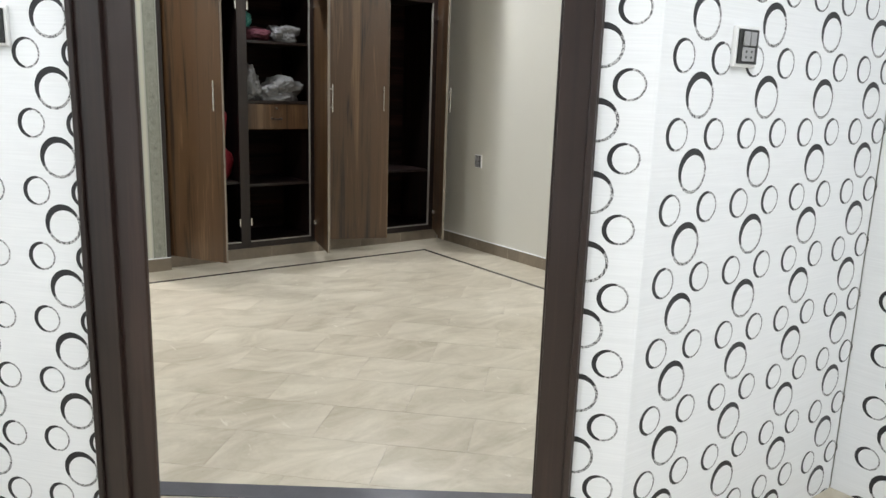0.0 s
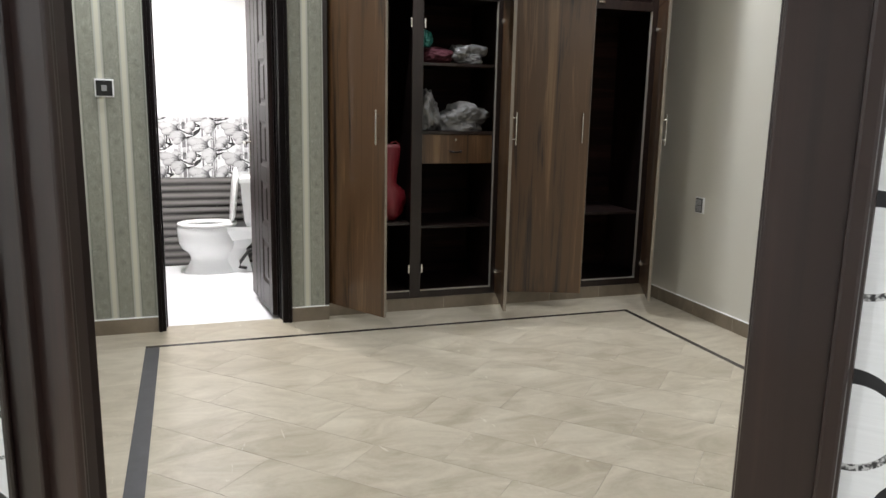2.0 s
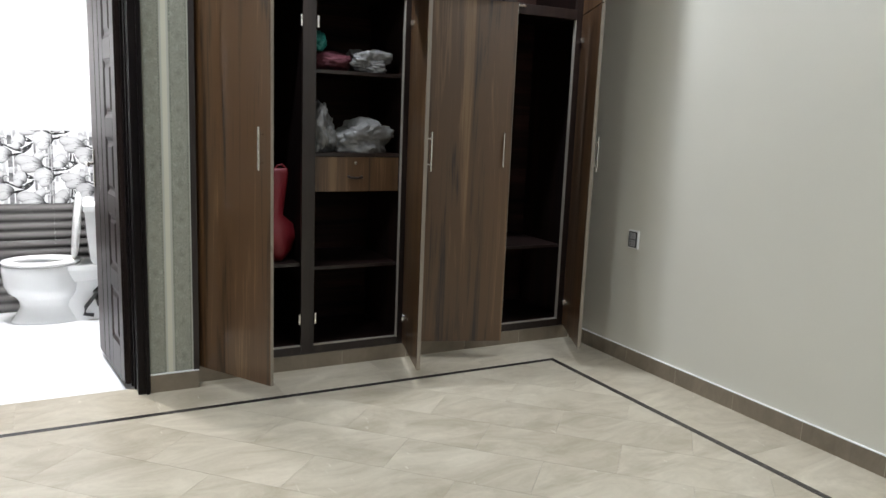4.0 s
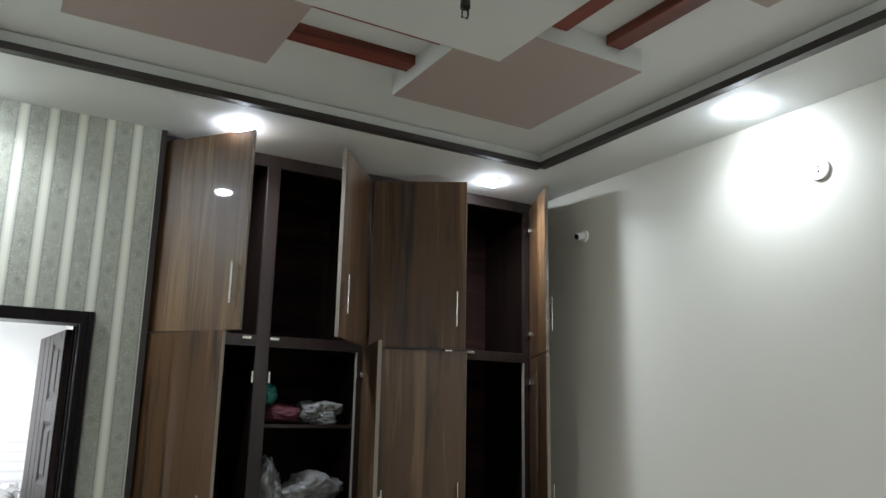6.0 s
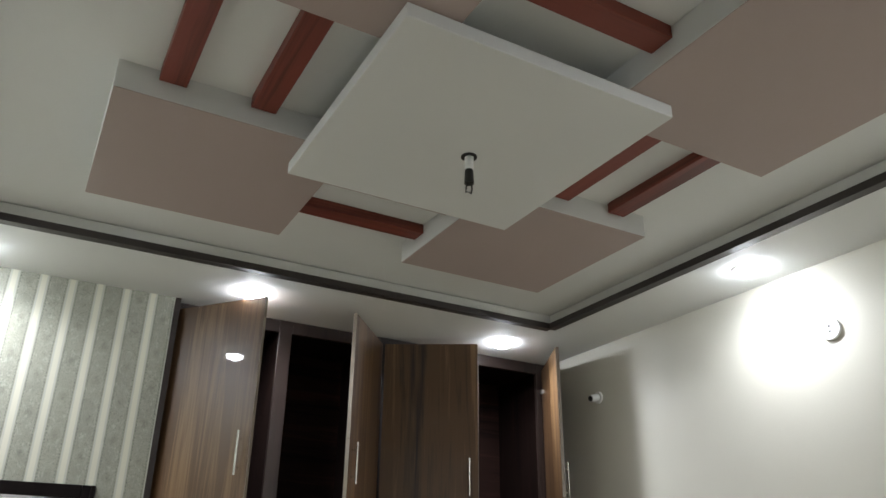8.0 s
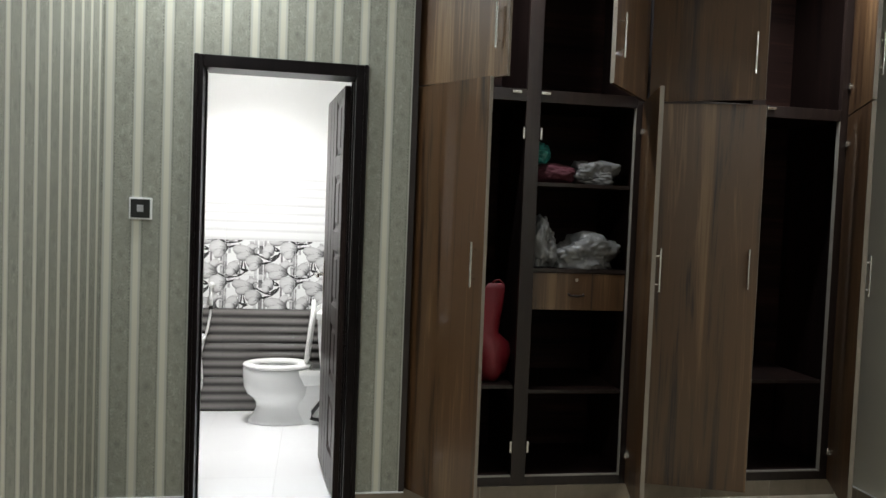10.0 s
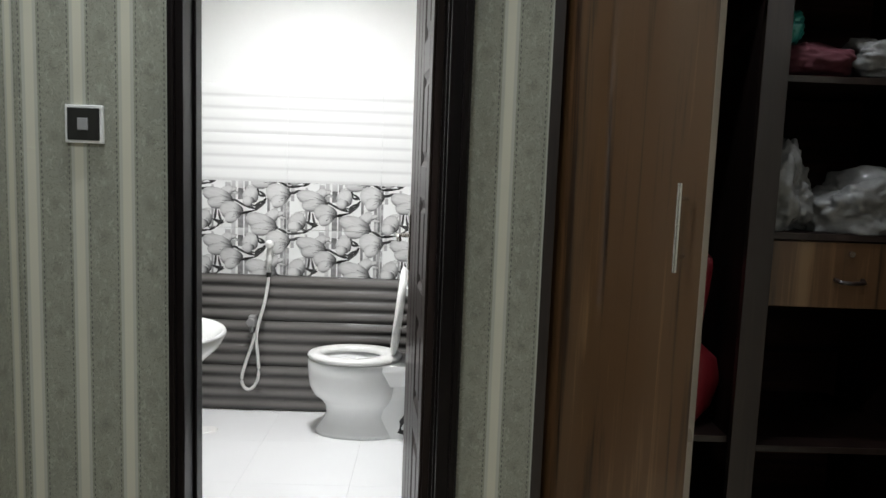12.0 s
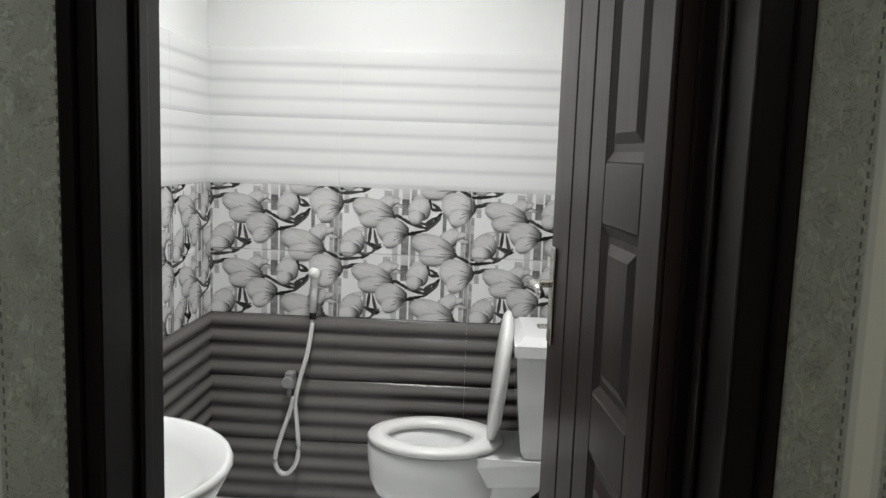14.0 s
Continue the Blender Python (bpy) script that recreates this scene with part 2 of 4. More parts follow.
def ring_paper():
    """White paper with black and silver rings; runs along local x, upright along z."""
    n = Net("ring_wallpaper")
    c = n.xyz(n.coords())
    u, z = c[0], c[2]
    W, H = 0.365, 0.231

    def ring(cu, cz, r, thick, a0):
        du = n.m("MULTIPLY", n.m("SUBTRACT", n.m("FRACT", n.m("ADD", n.m("DIVIDE", n.m("SUBTRACT", u, cu), W), 0.5)), 0.5), W)
        dz = n.m("MULTIPLY", n.m("SUBTRACT", n.m("FRACT", n.m("ADD", n.m("DIVIDE", n.m("SUBTRACT", z, cz), H), 0.5)), 0.5), H)
        d = n.m("SQRT", n.m("ADD", n.m("MULTIPLY", du, du), n.m("MULTIPLY", dz, dz)))
        ang = n.m("ARCTAN2", dz, du)
        # solid side: faces the angle a0; thick in its middle, running out to both ends
        face = n.m("COSINE", n.m("SUBTRACT", ang, a0))
        w = n.m("MULTIPLY", n.m("ADD", n.m("MULTIPLY", n.m("MAXIMUM", face, 0.0), 0.7), 0.5), thick)
        on = n.m("LESS_THAN", n.m("ABSOLUTE", n.m("SUBTRACT", d, r)), w)
        solid = n.m("MULTIPLY", on, n.m("GREATER_THAN", face, 0.05))
        broken = n.m("MULTIPLY", on, n.m("LESS_THAN", face, 0.05))
        return solid, broken, n.m("LESS_THAN", d, r)

    rings = [ring(0.227, -0.009, 0.063, 0.0095, 2.1), ring(0.320, 0.1065, 0.047, 0.0066, 3.0), ring(0.134, 0.1065, 0.047, 0.0066, 3.0)]
    solid, broken = rings[0][0], rings[0][1]
    for s, b, _ in rings[1:]:
        solid, broken = n.m("MAXIMUM", solid, s), n.m("MAXIMUM", broken, b)
    v = n.vec(u, 0.0, z)
    chip = n.noise(v, 150.0, 1, 0.5)
    shade = n.ramp(chip, [(0.40, (0.03, 0.03, 0.03)), (0.50, (0.22, 0.22, 0.22)), (0.55, (0.52, 0.52, 0.51))])
    lines = n.noise(n.scaled(v, (4.0, 1.0, 160.0)), 1.0, 3, 0.6)
    base = n.mix(lines, (0.70, 0.71, 0.71), (0.86, 0.87, 0.87))
    col = n.mix(broken, base, shade)
    col = n.mix(solid, col, (0.02, 0.02, 0.022))
    n.bump(lines, 0.2, 0.001)
    return n.done(col, 0.45, 0.0, 0.4)


M_RINGS = ring_paper()


# ---- building blocks ----
def cube(bm, lo, hi):
    """An axis-aligned block from corner lo to corner hi."""
    return bmesh.ops.create_cube(bm, size=1, matrix=Matrix.Translation([(a + b) / 2 for a, b in zip(lo, hi)]) @ Matrix.Diagonal([b - a for a, b in zip(lo, hi)] + [1]))["verts"]


def rod(bm, a, b, r, seg=12, r2=None):
    a, b = Vector(a), Vector(b)
    m = Matrix.Translation((a + b) / 2) @ (b - a).to_track_quat("Z", "Y").to_matrix().to_4x4()
    return bmesh.ops.create_cone(bm, cap_ends=True, segments=seg, radius1=r, radius2=r if r2 is None else r2, depth=(b - a).length, matrix=m)["verts"]


def bevel(bm, w=0.003, seg=2):
    bmesh.ops.bevel(bm, geom=[e for e in bm.edges if e.is_manifold and e.calc_face_angle(0) > 0.6], offset=w, segments=seg, affect="EDGES", profile=0.5)


def tube(bm, pts, r, seg=10):
    """A round hose through points."""
    pts = [Vector(p) for p in pts]
    rings = []
    for i, p in enumerate(pts):
        d = (pts[min(i + 1, len(pts) - 1)] - pts[max(i - 1, 0)]).normalized()
        q = d.to_track_quat("Z", "Y")
        rings.append([bm.verts.new(p + q @ Vector((r * math.cos(2 * math.pi * k / seg), r * math.sin(2 * math.pi * k / seg), 0))) for k in range(seg)])
    for a, b in zip(rings, rings[1:]):
        for k in range(seg):
            bm.faces.new((a[k], a[(k + 1) % seg], b[(k + 1) % seg], b[k]))
    bm.faces.new(rings[0][::-1])
    bm.faces.new(rings[-1])


def eased(pts, steps=4):
    """More points along a smooth curve through the given ones."""
    p = [Vector(q) for q in pts]
    p = [2 * p[0] - p[1]] + p + [2 * p[-1] - p[-2]]
    out = []
    for a, b, c, d in zip(p, p[1:], p[2:], p[3:]):
        for k in range(steps):
            t = k / steps
            out.append(0.5 * (2 * b + (c - a) * t + (2 * a - 5 * b + 4 * c - d) * t * t + (3 * b - a - 3 * c + d) * t ** 3))
    return out + [p[-2]]


def loft(bm, rings, cap_lo=True, cap_hi=True):
    """Skin between closed loops of equal count."""
    vs = [[bm.verts.new(p) for p in r] for r in rings]
    n = len(vs[0])
    for a, b in zip(vs, vs[1:]):
        for k in range(n):
            bm.faces.new((a[k], a[(k + 1) % n], b[(k + 1) % n], b[k]))
    if cap_lo:
        bm.faces.new(vs[0][::-1])
    if cap_hi:
        bm.faces.new(vs[-1])
    return vs


def make(name, bm, material, smooth=False):
    me = bpy.data.meshes.new(name)
    bmesh.ops.recalc_face_normals(bm, faces=bm.faces)
    bm.to_mesh(me)
    bm.free()
    me.materials.append(material)
    if smooth:
        for p in me.polygons:
            p.use_smooth = True
    return new(name, me)


def part(name, bm, material, parent, label="", smooth=False):
    ob = make(name, bm, material, smooth)
    ob.parent = parent
    return tagged(ob, label)


def thing(name, m, label, category, group="", kind=""):
    ob = new(name)
    ob.matrix_world = m
    return tagged(ob, label, category, group, kind)


def block(name, lo, hi, material, parent=None, label="", w=0.0):
    bm = bmesh.new()
    cube(bm, lo, hi)
    if w:
        bevel(bm, w)
    ob = make(name, bm, material)
    if parent:
        ob.parent = parent
    return tagged(ob, label)


def structure(ob, label):
    return tagged(ob, label, "", "", "structure")


# ---- plan ----
LEFT, RIGHT, BACK = 0.36, 4.21, 5.475      # faces of the bedroom's walls
FRONT_OUT, FRONT_IN = 1.198, 1.33
DOOR_L, DOOR_R, DOOR_TOP = 0.757, 1.553, 2.15   # outer edges of the bathroom's door frame
W_L, W_R, W_Y = 1.79, 4.21, 5.545           # wardrobe front
TOP = 3.30                                  # slab
B_L, B_R, B_Y = 0.186, 1.566, 7.487            # bathroom faces
ORIGIN = Vector((0.632, 2.29))              # on the hall side of the cut-off corner wall
U = Vector((0.678, -0.735)).normalized()    # along it
NORM = Vector((0.735, 0.678)).normalized()  # through it, into the bedroom
ENTRY_A, ENTRY_B, ENTRY_TOP, ENTRY_END = -0.008, 1.362, 2.45, 1.486
CUT = pose(ORIGIN.x, ORIGIN.y, 0, 0, 0, math.degrees(math.atan2(U.y, U.x)))   # local x along the wall, local y into the bedroom


def slab_wall(name, pieces, material, label, m=None):
    """One wall made of blocks butted end to end."""
    bm = bmesh.new()
    for lo, hi in pieces:
        cube(bm, lo, hi)
    ob = make(name, bm, material)
    if m:
        ob.matrix_world = m
    return structure(ob, label)


slab_wall("wall_north", [((LEFT - 0.15, BACK, 0), (DOOR_L + 0.03, BACK + 0.14, TOP)), ((DOOR_R - 0.03, BACK, 0), (W_L - 0.001, BACK + 0.14, TOP)),
                         ((DOOR_L + 0.03, BACK, DOOR_TOP - 0.03), (DOOR_R - 0.03, BACK + 0.14, TOP))], M_STRIPE_X, "wall papered in grey-green damask with cream stripes")
slab_wall("wall_west", [((LEFT - 0.15, 2.60, 0), (LEFT, BACK, TOP))], M_STRIPE_Y, "side wall papered in grey-green damask with cream stripes")
slab_wall("wall_east", [((RIGHT, FRONT_IN, 0), (RIGHT + 0.15, 6.25, TOP))], M_CREAM, "plain cream painted wall")
slab_wall("wall_south", [((1.79, FRONT_OUT + 0.013, 0), (RIGHT + 0.15, FRONT_IN, TOP))], M_CREAM, "cream painted inner side of the front wall")
slab_wall("wall_behind_wardrobe", [((W_L - 0.02, 6.16, 0), (RIGHT, 6.25, TOP))], M_CREAM, "wall behind the built-in wardrobe")
T = 0.105
LABEL = "cut-off corner wall papered with black and silver rings"


def corner_wall(name, x0, x1, k, ox, oz):
    """A piece of the cut-off corner wall; k: size of its paper, ox, oz: where the paper's repeat starts."""
    slab_wall(name, [(((x0 - ox) / k, 0, -oz / k), ((x1 - ox) / k, T, (TOP - oz) / k))], M_RINGS, LABEL, CUT @ pose(ox, 0, oz) @ Matrix.Diagonal((k, 1, k, 1)))


corner_wall("wall_entry_west", -0.45, ENTRY_A + 0.03, 0.803, -0.252, 0.022)
corner_wall("wall_entry_east", ENTRY_B - 0.03, ENTRY_END + 0.007, 0.736, 1.1955, 0.10)
slab_wall("wall_entry_head", [((ENTRY_A + 0.03, 0, ENTRY_TOP - 0.03), (ENTRY_B - 0.03, T, TOP))], M_RINGS, "ring-papered wall above the entrance", CUT)
CX = (ORIGIN + U * ENTRY_END).x
slab_wall("wall_hall_north", [((0.009, 0, -0.09), ((2.80 - CX) / 0.797, 0.012, TOP / 0.797 - 0.1))], M_RINGS, "hall wall papered with black and silver rings", pose(CX - 0.008, FRONT_OUT, 0.066) @ Matrix.Diagonal((0.797, 1, 0.797, 1)))
slab_wall("wall_hall_east", [((0, 0, -0.09), (2.9 / 0.797, 0.12, TOP / 0.797 - 0.1))], M_RINGS, "hall wall papered with black and silver rings", pose(2.80, FRONT_OUT, 0.0715, 0, 0, -90) @ Matrix.Diagonal((0.797, 1, 0.797, 1)))
slab_wall("wall_hall_south", [((-1.6, -1.75, 0), (2.92, -1.65, TOP))], M_WHITEPAINT, "plain white hall wall")
slab_wall("wall_hall_west", [((-1.7, -1.75, 0), (-1.6, 3.9, TOP)), ((-1.6, 3.8, 0), (LEFT - 0.15, 3.9, TOP))], M_WHITEPAINT, "plain white hall wall")
structure(block("ground", (-1.8, -1.8, -0.2), (RIGHT + 0.2, 5.585, -0.012), M_GROUT), "bed of grout under the floor slabs")
structure(block("ground_wardrobe", (1.55, 5.586, -0.2), (RIGHT + 0.2, 7.8, -0.012), M_GROUT), "bed of grout under the wardrobe")
structure(block("ground_bath", (-1.8, 5.586, -0.2), (1.549, 7.8, -0.05), M_GROUT), "bed of grout under the bathroom floor")
structure(block("hall_ceiling", (-1.7, -1.75, 3.05), (2.92, 1.21, 3.14), M_CEIL), "white hall ceiling")
structure(block("hall_ceiling_side", (-1.7, 1.21, 3.05), (LEFT - 0.15, 3.9, 3.14), M_CEIL), "white hall ceiling")
structure(block("roof_slab", (-1.8, -1.8, TOP), (RIGHT + 0.2, 7.8, TOP + 0.15), M_CEIL), "concrete slab above the ceilings")


# ---- ceiling ----
def ceiling():
    """A border soffit, a raised field with a dark strip round it."""
    bm = bmesh.new()
    x0, x1, y0, y1 = LEFT + 0.42, 3.745, 2.11, 4.90
    cube(bm, (LEFT - 0.02, y1, SOFFIT), (RIGHT + 0.02, BACK + 0.10, SOFFIT + 0.08))
    cube(bm, (LEFT - 0.02, FRONT_IN - 0.02, SOFFIT), (RIGHT + 0.02, y0, SOFFIT + 0.08))
    cube(bm, (LEFT - 0.02, y0, SOFFIT), (x0, y1, SOFFIT + 0.08))
    cube(bm, (x1, y0, SOFFIT), (RIGHT + 0.02, y1, SOFFIT + 0.08))
    cube(bm, (x0 - 0.1, y0 - 0.1, SOFFIT + 0.085), (x1 + 0.1, y1 + 0.1, SOFFIT + 0.14))
    structure(make("ceiling", bm, M_CEIL), "white plaster ceiling with a lower border")
    bm = bmesh.new()
    w = 0.035
    for lo, hi in (((x0, y1 - 0.012, SOFFIT + 0.002), (x1, y1 + w, SOFFIT + 0.083)), ((x0, y0 - w, SOFFIT + 0.002), (x1, y0 + 0.012, SOFFIT + 0.083)),
                   ((x0 - w, y0, SOFFIT + 0.002), (x0 + 0.012, y1, SOFFIT + 0.083)), ((x1 - 0.012, y0, SOFFIT + 0.002), (x1 + w, y1, SOFFIT + 0.083))):
        cube(bm, (lo[0], lo[1], SOFFIT - 0.003), (hi[0], hi[1], SOFFIT + 0.03))
    structure(make("ceiling_trim", bm, M_COVE), "dark brown painted strip round the raised ceiling")


ceiling()
FIELD = SOFFIT + 0.088


def ceiling_panels():
    mid = (2.266, 3.364)
    for sx in (-1, 1):
        for sy in (-1, 1):
            cx, cy = mid[0] + sx * 0.667, mid[1] + sy * 0.678
            ob = block("ceiling_panel", (cx - 0.38, cy - 0.384, FIELD - 0.10), (cx + 0.38, cy + 0.384, FIELD), M_CEIL, w=0.002)
            tagged(ob, "raised square ceiling panel with a dusty pink face", "ceiling panel", "corner ceiling panels")
            block("face", (cx - 0.378, cy - 0.382, FIELD - 0.103), (cx + 0.378, cy + 0.382, FIELD - 0.1), M_PINK, ob, "dusty pink painted face")
    ob = block("ceiling_centre_panel", (mid[0] - 0.45, mid[1] - 0.46, FIELD - 0.148), (mid[0] + 0.45, mid[1] + 0.46, FIELD - 0.1035), M_CEIL, w=0.003)
    tagged(ob, "white square ceiling panel with a lamp hook hole", "ceiling panel")
    for k in range(4):
        a = (0, 90, 180, 270)[k]
        for off in (0.60, 0.885):
            m = pose(mid[0], mid[1], 0, 0, 0, a) @ pose(0, off, 0)
            bm = bmesh.new()
            cube(bm, (-0.285, -0.042, FIELD - 0.045), (0.285, 0.042, FIELD))
            bevel(bm, 0.003)
            ob = make("ceiling_bar", bm, M_RED)
            ob.matrix_world = m
            tagged(ob, "red-brown wooden bar fixed to the ceiling", "ceiling bar", "ceiling bars")
    # lamp lead in the middle
    t = thing("ceiling_lamp_lead", pose(mid[0] + 0.035, mid[1] + 0.045, FIELD - 0.148), "white conduit with bare lamp wires hanging from ceiling", "lamp lead")
    bm = bmesh.new()
    rod(bm, (0, 0, -0.004), (0, 0, 0), 0.027, 20)
    part("rosette", bm, M_BPLASTIC, t)
    bm = bmesh.new()
    rod(bm, (0, 0, -0.052), (0, 0, -0.004), 0.015, 14)
    part("conduit", bm, M_WPLASTIC, t)
    bm = bmesh.new()
    rod(bm, (0, 0, -0.102), (0, 0, -0.052), 0.0165, 14, 0.014)
    part("tape", bm, M_BPLASTIC, t, "black insulating tape")
    for dx in (-0.008, 0.008):
        bm = bmesh.new()
        tube(bm, [(dx, 0, -0.10), (dx * 1.4, 0, -0.12), (dx * 1.2, 0.004, -0.135), (dx * 0.4, 0.006, -0.13)], 0.003, 6)
        part("wire", bm, M_BPLASTIC, t)


ceiling_panels()


def downlight(x, y, z):
    t = thing("downlight", pose(x, y, z), "round white recessed downlight, lit, in the ceiling", "downlight", "ceiling downlights")
    bm = bmesh.new()
    loft(bm, [[(r * math.cos(k * math.pi / 16), r * math.sin(k * math.pi / 16), z) for k in range(32)] for r, z in ((0.055, -0.004), (0.052, -0.018), (0.036, -0.026), (0.012, -0.029))], False, True)
    part("lens", bm, M_LED, t, "glowing white lens")
    bm = bmesh.new()
    a = [(0.056 * math.cos(k * math.pi / 16), 0.056 * math.sin(k * math.pi / 16), -0.008) for k in range(32)]
    b = [(0.072 * math.cos(k * math.pi / 16), 0.072 * math.sin(k * math.pi / 16), -0.004) for k in range(32)]
    c = [(0.074 * math.cos(k * math.pi / 16), 0.074 * math.sin(k * math.pi / 16), 0.0) for k in range(32)]
    loft(bm, [a, b, c], False, False)
    part("ring", bm, M_WPLASTIC, t)
    return t


for x, y, share in ROOM_LAMPS:
    downlight(x, y, SOFFIT)
for x, y in HALL_LAMPS:
    downlight(x, y, 3.05)


# ---- door frames ----
def frame_set(name, width, top, face, depth, out, label, m, mat, left=0.0, stop=0.0):
    """Two jambs and a head with a stepped moulding; local x across, local -y towards the viewer's side."""
    t = thing(name, m, label, "door frame", kind="structure")
    for x0, x1, nm in ((0, left or face, "jamb"), (width - face, width, "jamb"), (left or face, width - face, "head")):
        bm = bmesh.new()
        z0, z1 = (0, top) if nm == "jamb" else (top - face, top)
        cube(bm, (x0, -out, z0), (x1, depth, z1))
        if nm == "jamb":
            s = 1 if x0 == 0 else -1
            e = x0 if x0 == 0 else x1
            cube(bm, (min(e + s * 0.004, e + s * 0.022), -out - 0.012, z0), (max(e + s * 0.004, e + s * 0.022), -out, z1))
            i = x1 if x0 == 0 else x0
            cube(bm, (min(i, i + s * 0.008), depth * 0.45, z0), (max(i, i + s * 0.008), depth * 0.45 + 0.03, z1 - face))
        bevel(bm, 0.004)
        part(nm, bm, mat, t)
    if stop:
        bm = bmesh.new()
        cube(bm, (left - 0.012, 0.004, 0), (left + stop, 0.022, top - face))
        bevel(bm, 0.005)
        part("stop", bm, mat, t)
    return t


frame_set("door_1_frame", DOOR_R - DOOR_L, DOOR_TOP, 0.058, 0.15, 0.018, "dark stained wooden bathroom door frame", pose(DOOR_L, BACK, 0), M_BATHFRAME, 0.042)
frame_set("door_2_frame", ENTRY_B - ENTRY_A, ENTRY_TOP, 0.094, 0.11, 0.012, "dark stained wooden entrance door frame", CUT @ pose(ENTRY_A, 0, 0), M_FRAME, 0.096, 0.084)


def panel_door(name, w, h, m, label, sgn, lever):
    """A leaf with two columns of raised panels; hinge at local x 0, leaf along +x; sgn: side of the thickness."""
    t = thing(name, m, label, "door", kind="structure")
    th = 0.038
    lo, hi = (0, th) if sgn > 0 else (-th, 0)
    bm = bmesh.new()
    cube(bm, (0, lo, 0.008), (w, hi, h))
    bevel(bm, 0.002)
    part("leaf", bm, M_DOOR, t)
    cols = 2 if w > 0.6 else 1
    stile = 0.085
    pw = (w - stile * (cols + 1)) / cols
    rows = 5
    ph = (h - 0.12 - 0.09 * rows) / rows
    for side in (lo, hi):
        out = -1 if side == lo else 1
        for i in range(cols):
            for j in range(rows):
                x = stile + i * (pw + stile)
                z = 0.12 + j * (ph + 0.09)
                bm = bmesh.new()
                o = 0.010 * out

                def loop(inset, y):
                    return [(x + inset, y, z + inset), (x + pw - inset, y, z + inset), (x + pw - inset, y, z + ph - inset), (x + inset, y, z + ph - inset)]

                loft(bm, [loop(0, side - o * 0.1), loop(0.004, side + o), loop(0.016, side + o), loop(0.026, side - o * 0.05), loop(0.03, side + o * 0.05), loop(0.06, side + o * 0.9)], False, True)
                part("panel", bm, M_DOOR, t)
    if lever:
        for side in (lo, hi):
            out = -1 if side == lo else 1
            bm = bmesh.new()
            cube(bm, (w - 0.075, min(side, side + out * 0.008), 0.99), (w - 0.035, max(side, side + out * 0.008), 1.22))
            bevel(bm, 0.003)
            plate = part("lock_plate", bm, M_CHROME, t, "chrome lock plate")
            bm = bmesh.new()
            tube(bm, [(w - 0.055, side, 1.15), (w - 0.055, side + out * 0.045, 1.15), (w - 0.07, side + out * 0.055, 1.152), (w - 0.13, side + out * 0.052, 1.158), (w - 0.165, side + out * 0.05, 1.145)], 0.009)
            part("handle", bm, M_CHROME, plate, "chrome lever handle", True)
    return t


def grooved_door(name, w, h, m, label, sgn):
    """A leaf with one column of sunk panels and two long grooves; hinge at local x 0."""
    t = thing(name, m, label, "door", kind="structure")
    lo, hi = (0.0, 0.038) if sgn > 0 else (-0.038, 0.0)
    bm = bmesh.new()
    cube(bm, (0, lo + 0.009, 0.008), (w, hi - 0.009, h))
    part("leaf", bm, M_DOOR, t)
    px0, px1, ph, pitch, foot = 0.09, 0.285, 0.285, 0.388, 0.19
    for side, out in ((lo, -1), (hi, 1)):
        y0, y1 = sorted((side, side - out * 0.009))
        for x0, x1 in ((0, px0), (px1, 0.386), (0.394, 0.516), (0.524, w)):
            part("stile", boxed((x0, y0, 0.008), (x1, y1, h), 0.003), M_DOOR, t)
        edges = [0.008] + [z for k in range(5) for z in (foot + pitch * k, foot + pitch * k + ph)] + [h]
        for z0, z1 in zip(edges[0::2], edges[1::2]):
            part("rail", boxed((px0, y0, z0), (px1, y1, z1), 0.003), M_DOOR, t)
        for k in range(5):
            z = foot + pitch * k
            bm = bmesh.new()

            def loop(inset, y):
                return [(px0 + inset, y, z + inset), (px1 - inset, y, z + inset), (px1 - inset, y, z + ph - inset), (px0 + inset, y, z + ph - inset)]

            loft(bm, [loop(0.0, side - out * 0.001), loop(0.016, side - out * 0.0085), loop(0.028, side - out * 0.0085), loop(0.045, side - out * 0.001)], False, True)
            part("panel", bm, M_DOOR, t)
        bm = bmesh.new()
        cube(bm, (w - 0.06, min(side, side + out * 0.007), 0.96), (w - 0.022, max(side, side + out * 0.007), 1.17))
        bevel(bm, 0.003)
        plate = part("lock_plate", bm, M_CHROME, t, "chrome lock plate")
        bm = bmesh.new()
        tube(bm, [(w - 0.04, side, 1.09), (w - 0.04, side + out * 0.045, 1.09), (w - 0.055, side + out * 0.053, 1.092), (w - 0.11, side + out * 0.05, 1.097), (w - 0.15, side + out * 0.048, 1.085)], 0.009)
        part("handle", bm, M_CHROME, plate, "chrome lever handle", True)
    return t


def boxed(lo, hi, w):
    bm = bmesh.new()
    cube(bm, lo, hi)
    bevel(bm, w, 1)
    return bm


def heading(ax, ay, bx, by):
    return math.degrees(math.atan2(by - ay, bx - ax))


